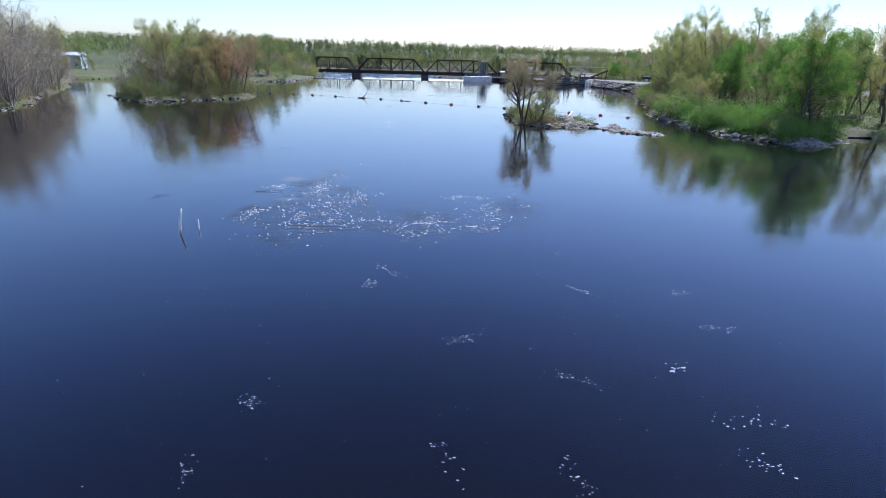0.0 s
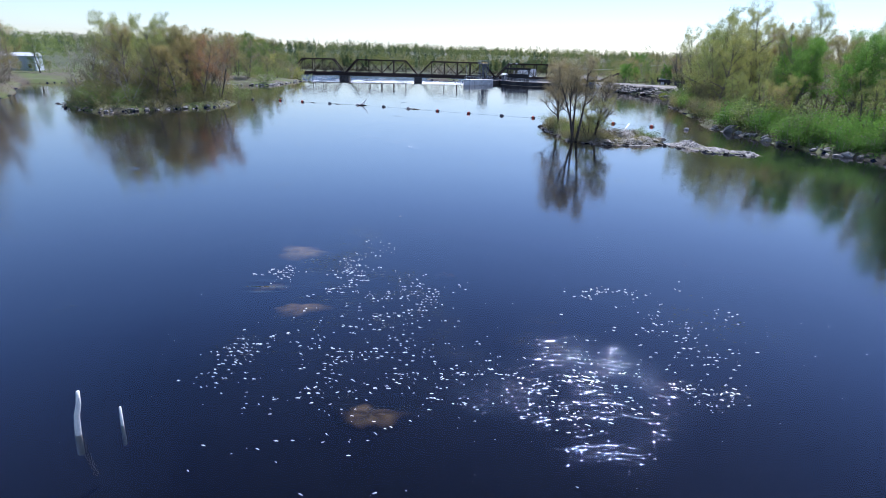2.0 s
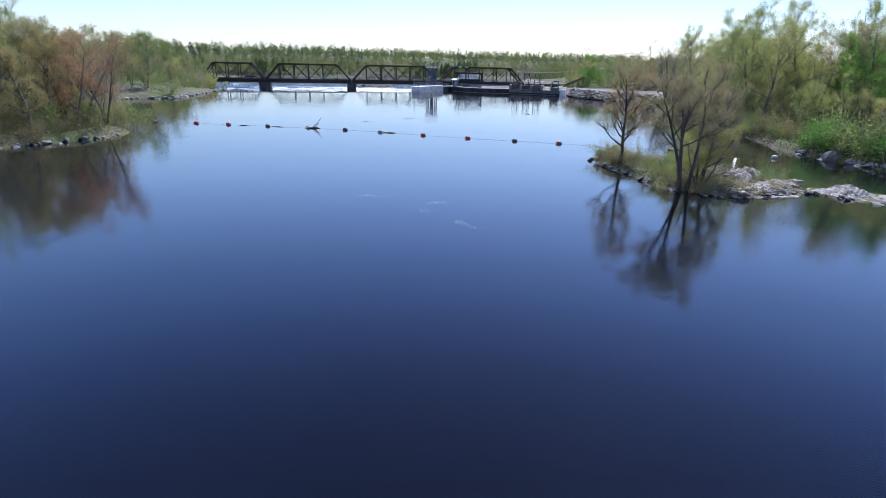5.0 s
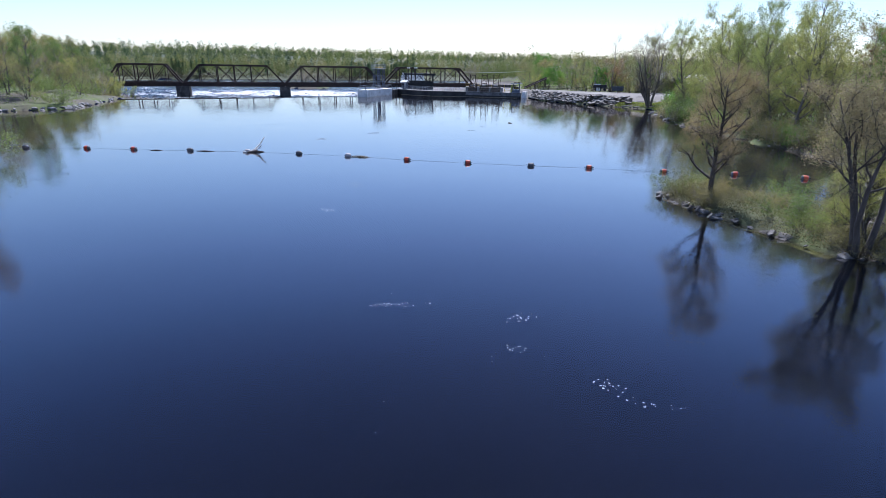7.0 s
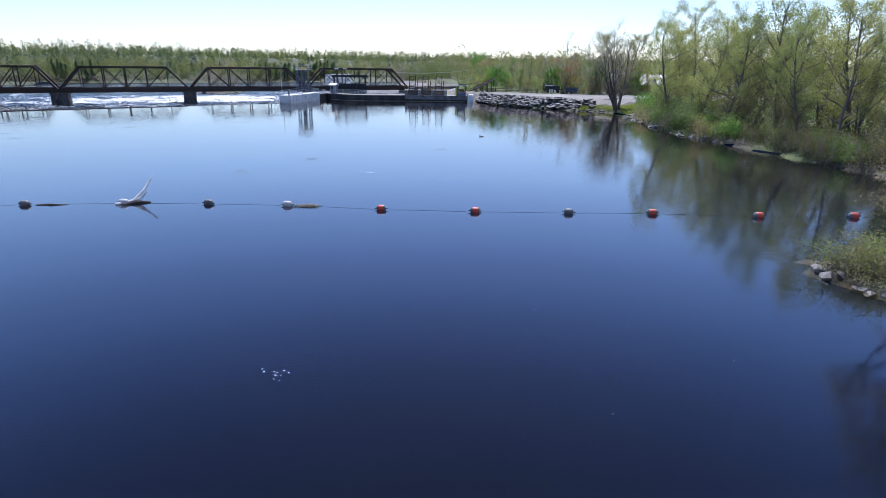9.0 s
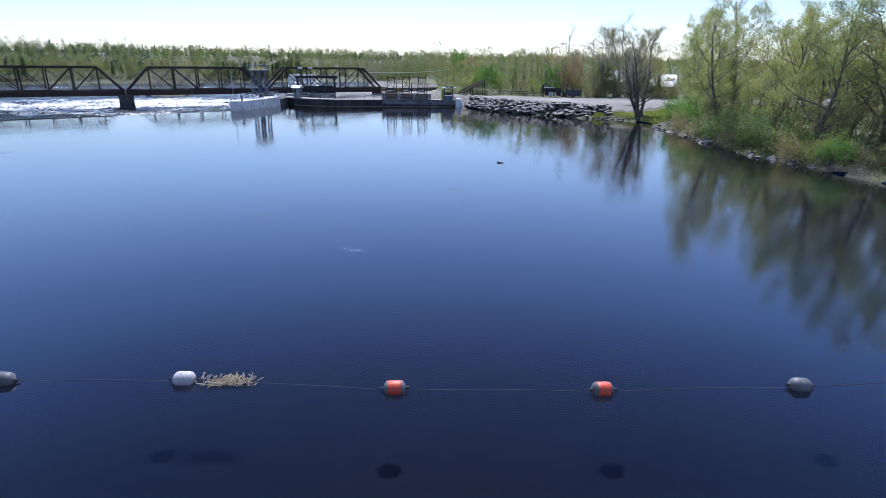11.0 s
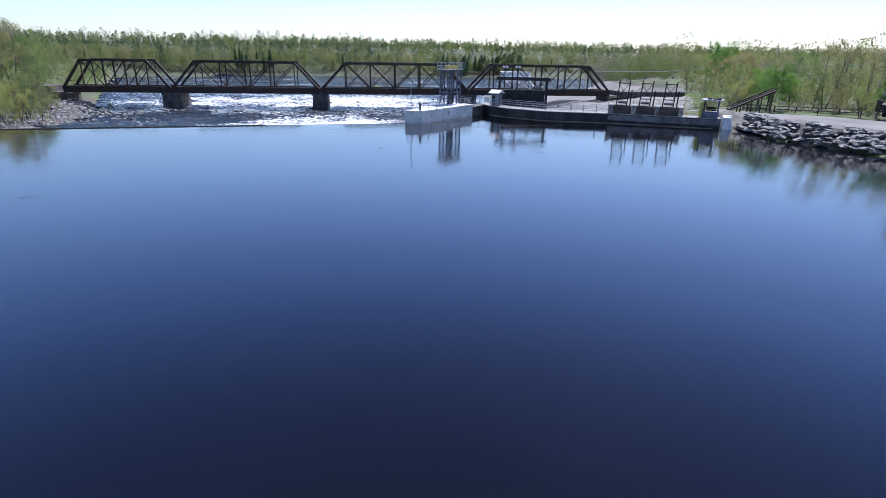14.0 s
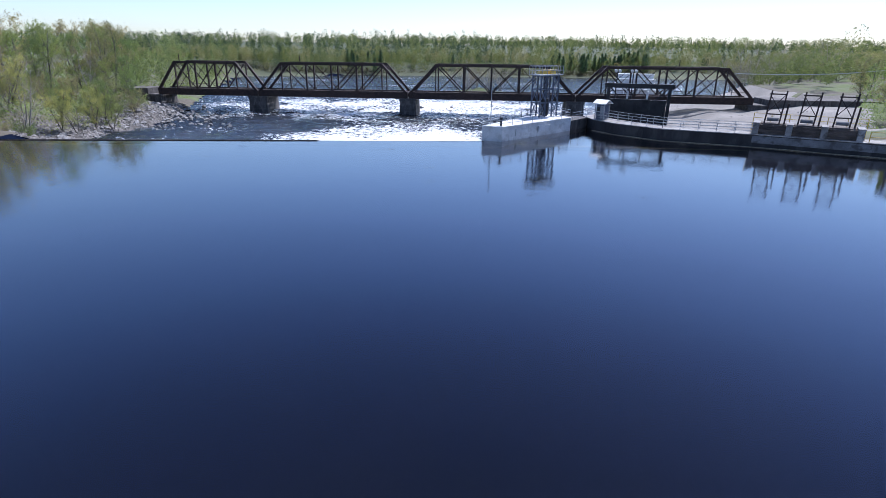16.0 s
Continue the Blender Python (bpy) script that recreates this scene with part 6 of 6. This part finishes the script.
def mound_mesh(seed, rx, ry, top, foot):
    """An irregular rounded boulder top that runs down to the bed."""
    rng = np.random.RandomState(seed)
    ph = rng.uniform(0, 6.28, 6)
    s, n, rings = Shape(), 28, 8
    v = [(0, 0, top)]
    for r in range(1, rings + 1):
        f = r / rings
        for k in range(n):
            a = 2 * math.pi * k / n
            w = 1 + 0.16 * math.sin(2 * a + ph[0]) + 0.12 * math.sin(3 * a + ph[1]) + 0.07 * math.sin(7 * a + ph[2])
            z = top - (top - foot) * max(0.0, (f - 0.3) / 0.7) ** 1.1 + 0.05 * math.sin(5 * a + 9 * f + ph[3]) * (1 - f)
            v.append((rx * f * w * math.cos(a), ry * f * w * math.sin(a), z))
    q = [(0, 1 + k, 1 + (k + 1) % n) for k in range(n)]
    q += [(1 + (r - 1) * n + k, 1 + r * n + k, 1 + r * n + (k + 1) % n, 1 + (r - 1) * n + (k + 1) % n) for r in range(1, rings) for k in range(n)]
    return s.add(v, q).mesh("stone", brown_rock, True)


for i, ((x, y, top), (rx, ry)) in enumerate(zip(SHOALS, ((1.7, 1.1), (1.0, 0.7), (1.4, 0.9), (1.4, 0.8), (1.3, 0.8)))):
    b = thing("sunken_boulder", "brown boulder just below the river surface, flanks toned dark for depth", "boulder", "sunken boulders", at=(x, y, float(ground_height(x, y))))
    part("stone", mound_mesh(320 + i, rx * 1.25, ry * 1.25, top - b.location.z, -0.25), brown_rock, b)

# ---- wood in the water ----


def driftwood(name, label, pts, radii, material=drift, n=7):
    base = Vector(pts[0])
    ob = part(name, Shape().tube([Vector(p) - base for p in pts], radii, n), material, smooth=True)
    ob.location = base
    return tagged(ob, label, "driftwood")


driftwood("bleached_stake", "tall bleached wooden stake standing in the river", [(-15.2, 32.9, -1.2), (-15.16, 32.9, 0), (-15.1, 32.92, 0.6), (-14.97, 32.9, 1.0), (-14.92, 32.9, 1.38)], [0.09, 0.085, 0.075, 0.065, 0.045])
driftwood("bleached_stake", "short bleached wooden stake standing in the river", [(-14.2, 33.3, -1.2), (-14.18, 33.3, 0), (-14.16, 33.32, 0.6)], [0.05, 0.045, 0.03])
driftwood("floating_log", "dark floating log end with a pale tip", [(22.75, 159.3, 0.0), (22.5, 159.5, 0.04), (22.2, 159.75, 0.1)], [0.05, 0.08, 0.07], bark_pale)
log = thing("stranded_branch", "bleached forked branch caught on the buoy line", "driftwood", at=(-19.5, 135.6, 0))
part("stem", Shape().tube([(-0.9, 0, 0.05), (0.2, 0.2, 0.15), (0.9, 0.6, 0.7), (1.5, 1.2, 1.5)], [0.1, 0.13, 0.1, 0.05], 7), drift, log)
part("branch", Shape().tube([(0.2, 0.2, 0.15), (0.8, 0.1, 0.35), (1.2, 0.0, 0.8)], [0.08, 0.06, 0.03], 6), drift, log)
part("root", Shape().tube([(-0.4, -0.2, 0.0), (0.4, 0, 0.1), (1.3, -0.1, 0.02)], [0.09, 0.15, 0.06], 7), timber, log, "dark wet root")
reeds = Shape()
for i in range(160):
    x, y = rng_s.gauss(0, 0.42), rng_s.gauss(0, 0.14)
    a = rng_s.uniform(0, 6.28)
    reeds.beam((x, y, 0.0), (x + 0.22 * math.cos(a), y + 0.22 * math.sin(a), rng_s.uniform(0.02, 0.16)), 0.02)
ob = part("reed_mat", reeds, debris_mat)
ob.location = (-8.3, 130.1, 0)
ob.rotation_euler = (0, 0, radians(-25))
tagged(ob, "tan mat of dead reeds against the buoy line", "debris")
for x, y, s in ((-25.3, 137.6, 1.0), (-30.2, 139.2, 0.7)):
    driftwood("floating_stick", "dark stick floating along the buoy line", [(x, y, 0.0), (x + 0.9 * s, y - 0.3, 0.04), (x + 1.9 * s, y - 0.7, 0.0)], [0.05, 0.07, 0.03], timber)
pile = thing("branch_pile", "heap of grey driftwood branches on the isle", "driftwood", at=(19.8, 95.4, 0.4))
for i in range(26):
    a, z = rng_s.uniform(0, 6.28), rng_s.uniform(0, 0.9)
    p = Vector((rng_s.gauss(0, 0.6), rng_s.gauss(0, 0.6), z * 0.6))
    part("branch", Shape().tube([p, p + Vector((math.cos(a) * 0.9, math.sin(a) * 0.9, 0.15)), p + Vector((math.cos(a) * 1.7, math.sin(a) * 1.7, 0.45))], [0.06, 0.045, 0.02], 5), bark_pale, pile)
driftwood("bleached_log", "bleached log leaning on the isle's branch pile", [(20.8, 95.6, 0.5), (21.6, 96.4, 1.1), (22.3, 97.2, 1.7)], [0.16, 0.13, 0.12])
for a, b in (((65.4, 189.4, 0.25), (68.7, 187.6, 0.5)), ((66.4, 186.4, 0.2), (69.8, 185.6, 0.5)), ((68.0, 183.6, 0.5), (70.8, 181.6, 0.6))):
    driftwood("stranded_log", "grey log stranded on the bank by the yard", [a, [(p + q) / 2 + 0.05 for p, q in zip(a, b)], b], [0.16, 0.14, 0.08], bark_pale)

# white flecks in short lines, shaped for sun glints and bits of foam


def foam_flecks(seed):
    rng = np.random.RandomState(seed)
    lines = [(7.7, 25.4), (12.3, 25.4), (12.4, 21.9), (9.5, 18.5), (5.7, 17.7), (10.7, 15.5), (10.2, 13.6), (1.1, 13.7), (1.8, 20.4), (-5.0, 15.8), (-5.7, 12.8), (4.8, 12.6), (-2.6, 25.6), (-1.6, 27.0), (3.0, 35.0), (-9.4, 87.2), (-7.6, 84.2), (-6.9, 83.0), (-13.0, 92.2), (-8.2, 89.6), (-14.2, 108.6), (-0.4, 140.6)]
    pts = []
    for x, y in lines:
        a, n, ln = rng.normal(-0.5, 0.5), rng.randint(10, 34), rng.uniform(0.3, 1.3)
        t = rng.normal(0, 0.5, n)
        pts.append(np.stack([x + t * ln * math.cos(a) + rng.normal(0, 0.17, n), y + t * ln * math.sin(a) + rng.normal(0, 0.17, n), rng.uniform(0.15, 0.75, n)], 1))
    # denser flecks stand in for sun glitter on the broken water round the boulders
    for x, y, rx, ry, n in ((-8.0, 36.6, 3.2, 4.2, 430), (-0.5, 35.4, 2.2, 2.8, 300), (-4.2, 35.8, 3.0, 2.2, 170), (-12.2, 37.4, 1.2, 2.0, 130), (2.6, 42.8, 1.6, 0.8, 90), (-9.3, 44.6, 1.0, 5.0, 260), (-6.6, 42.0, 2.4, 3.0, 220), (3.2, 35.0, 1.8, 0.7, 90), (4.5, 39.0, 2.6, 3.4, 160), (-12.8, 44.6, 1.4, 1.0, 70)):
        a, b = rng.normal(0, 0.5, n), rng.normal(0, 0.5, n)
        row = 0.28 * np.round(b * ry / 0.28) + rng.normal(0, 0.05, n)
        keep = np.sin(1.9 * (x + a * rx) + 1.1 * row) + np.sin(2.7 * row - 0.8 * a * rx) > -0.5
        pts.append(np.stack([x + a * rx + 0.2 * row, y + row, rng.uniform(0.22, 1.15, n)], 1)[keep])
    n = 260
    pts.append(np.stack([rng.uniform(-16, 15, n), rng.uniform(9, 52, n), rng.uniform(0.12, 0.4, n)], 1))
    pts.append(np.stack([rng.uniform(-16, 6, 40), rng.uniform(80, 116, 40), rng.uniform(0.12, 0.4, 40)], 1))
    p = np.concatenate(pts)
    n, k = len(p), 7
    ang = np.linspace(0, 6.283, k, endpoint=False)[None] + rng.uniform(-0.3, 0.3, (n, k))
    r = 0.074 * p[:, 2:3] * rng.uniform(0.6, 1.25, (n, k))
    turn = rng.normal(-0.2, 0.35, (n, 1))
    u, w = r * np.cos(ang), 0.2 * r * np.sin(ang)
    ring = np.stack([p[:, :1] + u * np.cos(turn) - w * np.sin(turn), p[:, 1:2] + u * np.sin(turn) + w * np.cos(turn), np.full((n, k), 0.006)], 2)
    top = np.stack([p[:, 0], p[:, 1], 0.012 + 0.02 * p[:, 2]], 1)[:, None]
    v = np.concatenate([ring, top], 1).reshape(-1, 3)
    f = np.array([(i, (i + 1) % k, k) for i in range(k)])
    me = array_mesh("foam_flecks", v, (np.arange(n)[:, None, None] * (k + 1) + f[None]).reshape(-1, 3), glint_foam_mat)
    return tagged(part("foam_flecks", me, glint_foam_mat), "small white flecks standing for sun glints and foam on the dark river", "foam", kind="stuff")


# white of the flecks that stand for sun glints and foam
glint_foam_mat = surface("foam", (0.62, 0.64, 0.66), (0.82, 0.83, 0.84), 9.0, 0.7, bump=0.3, fine=60.0, vary=0)
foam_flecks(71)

# ---- the yard ----
railing([(60.6, 228.0), (64.0, 225.4), (69.0, 222.6), (74.0, 220.2)], 2.3, 0.9, timber, 2.6, 2, "post_fence", "brown post-and-rail fence behind the yard", 0.12)


def build_dumpster(x, y, turn):
    d = thing("dumpster", "dark blue steel waste container on the yard", "container", at=(x, y, 2.4))
    part("body", Shape().hexa([(-1.5, -0.8, 0.15), (1.5, -0.8, 0.15), (1.5, 0.8, 0.15), (-1.5, 0.8, 0.15)], [(-1.7, -0.95, 1.5), (1.7, -0.95, 1.5), (1.7, 0.95, 1.35), (-1.7, 0.95, 1.35)]), blue_steel, d)
    for s in (-1.2, -0.4, 0.4, 1.2):
        part("rib", Shape().beam((s, -0.84, 0.2), (s, -0.99, 1.45), 0.1), blue_steel, d)
    for s in (-1.1, 1.1):
        part("skid", Shape().box(s - 0.1, -0.7, 0, s + 0.1, 0.7, 0.15), black_steel, d)
    d.rotation_euler = (0, 0, radians(turn))


build_dumpster(80.6, 214.2, -32)
tr = thing("equipment_trailer", "dark flatbed trailer with white covered load", "trailer", at=(76.2, 216.6, 2.4))
part("bed", Shape().box(-2.4, -1.0, 0.75, 2.4, 1.0, 1.0), black_steel, tr)
part("headboard", Shape().box(-2.4, -1.0, 1.0, -2.25, 1.0, 2.4), black_steel, tr)
part("load", Shape().box(-2.0, -0.85, 1.0, 1.9, 0.85, 1.75, 0.12), black_steel, tr)
part("cover", Shape().box(-1.9, -0.8, 1.76, 0.2, 0.8, 1.95, 0.1), white_paint, tr, "white tarpaulin")
for x in (-1.1, 0.0, 1.4):
    for y in (-0.95, 0.95):
        part("wheel", Shape().tube([(x, y - 0.12, 0.38), (x, y + 0.12, 0.38)], [0.38, 0.38], 14), black_steel, tr)
for x, h in ((-1.0, 0.95), (-0.4, 0.95)):
    part("crate", Shape().box(x, -1.35, 0, x + 0.4, -1.05, h), white_paint, tr, "white box")
tr.rotation_euler = (0, 0, radians(-30))
pole = thing("utility_pole", "leaning grey wooden utility pole behind the yard", "pole", at=(76.0, 219.6, 2.0))
part("shaft", Shape().tube([(0, 0, 0), (0.3, 0, 3.0), (0.6, 0, 6.4)], [0.16, 0.14, 0.11], 8), bark_pale, pole)
part("crossarm", Shape().beam((-0.3, 0, 5.6), (1.4, 0, 5.75), 0.12), timber, pole)


def build_house(x, y, turn, w, d, h, roof, wall_mat, label):
    hs = thing("house", label, "house", at=(x, y, float(ground_height(x, y)) - 0.1))
    part("wall", Shape().box(-w / 2, -d / 2, 0, w / 2, d / 2, h), wall_mat, hs)
    e = 0.4
    part("roof", Shape().add([(-w / 2 - e, -d / 2 - e, h - 0.1), (w / 2 + e, -d / 2 - e, h - 0.1), (w / 2 + e, 0, h + roof), (-w / 2 - e, 0, h + roof), (-w / 2 - e, d / 2 + e, h - 0.1), (w / 2 + e, d / 2 + e, h - 0.1)], [(0, 1, 2, 3), (3, 2, 5, 4), (0, 3, 4), (1, 5, 2), (0, 4, 5, 1)]), roof_metal, hs, "pale metal roof")
    n = max(2, int(w // 2.6))
    for i in range(n):
        cx = -w / 2 + (i + 0.5) * w / n
        win = part("window", Shape().box(cx - 0.45, -d / 2 - 0.05, 0.9, cx + 0.45, -d / 2 - 0.02, 2.1), glass_dark, hs)
        part("frame", Shape().box(cx - 0.55, -d / 2 - 0.03, 0.78, cx + 0.55, -d / 2 - 0.004, 0.9), white_paint, win)
        part("frame", Shape().box(cx - 0.55, -d / 2 - 0.03, 2.1, cx + 0.55, -d / 2 - 0.004, 2.2), white_paint, win)
    hs.rotation_euler = (0, 0, radians(turn))


siding = surface("grey_siding", (0.2, 0.21, 0.23), (0.32, 0.33, 0.35), 1.0, 0.8, bump=0.1)
build_house(106.8, 212.6, -50, 7, 7, 3.0, 2.6, siding, "low grey house with a pale metal roof behind the yard")
build_house(109.5, 227.0, -40, 7, 7, 3.2, 2.8, siding, "small grey house with a pale metal roof in the trees")
build_house(-135.0, 208.0, 20, 9, 9, 4.6, 0.9, surface("blue_grey_siding", (0.4, 0.46, 0.55), (0.55, 0.6, 0.68), 1.0, 0.8, bump=0.1), "pale blue-grey house beyond the side channel")
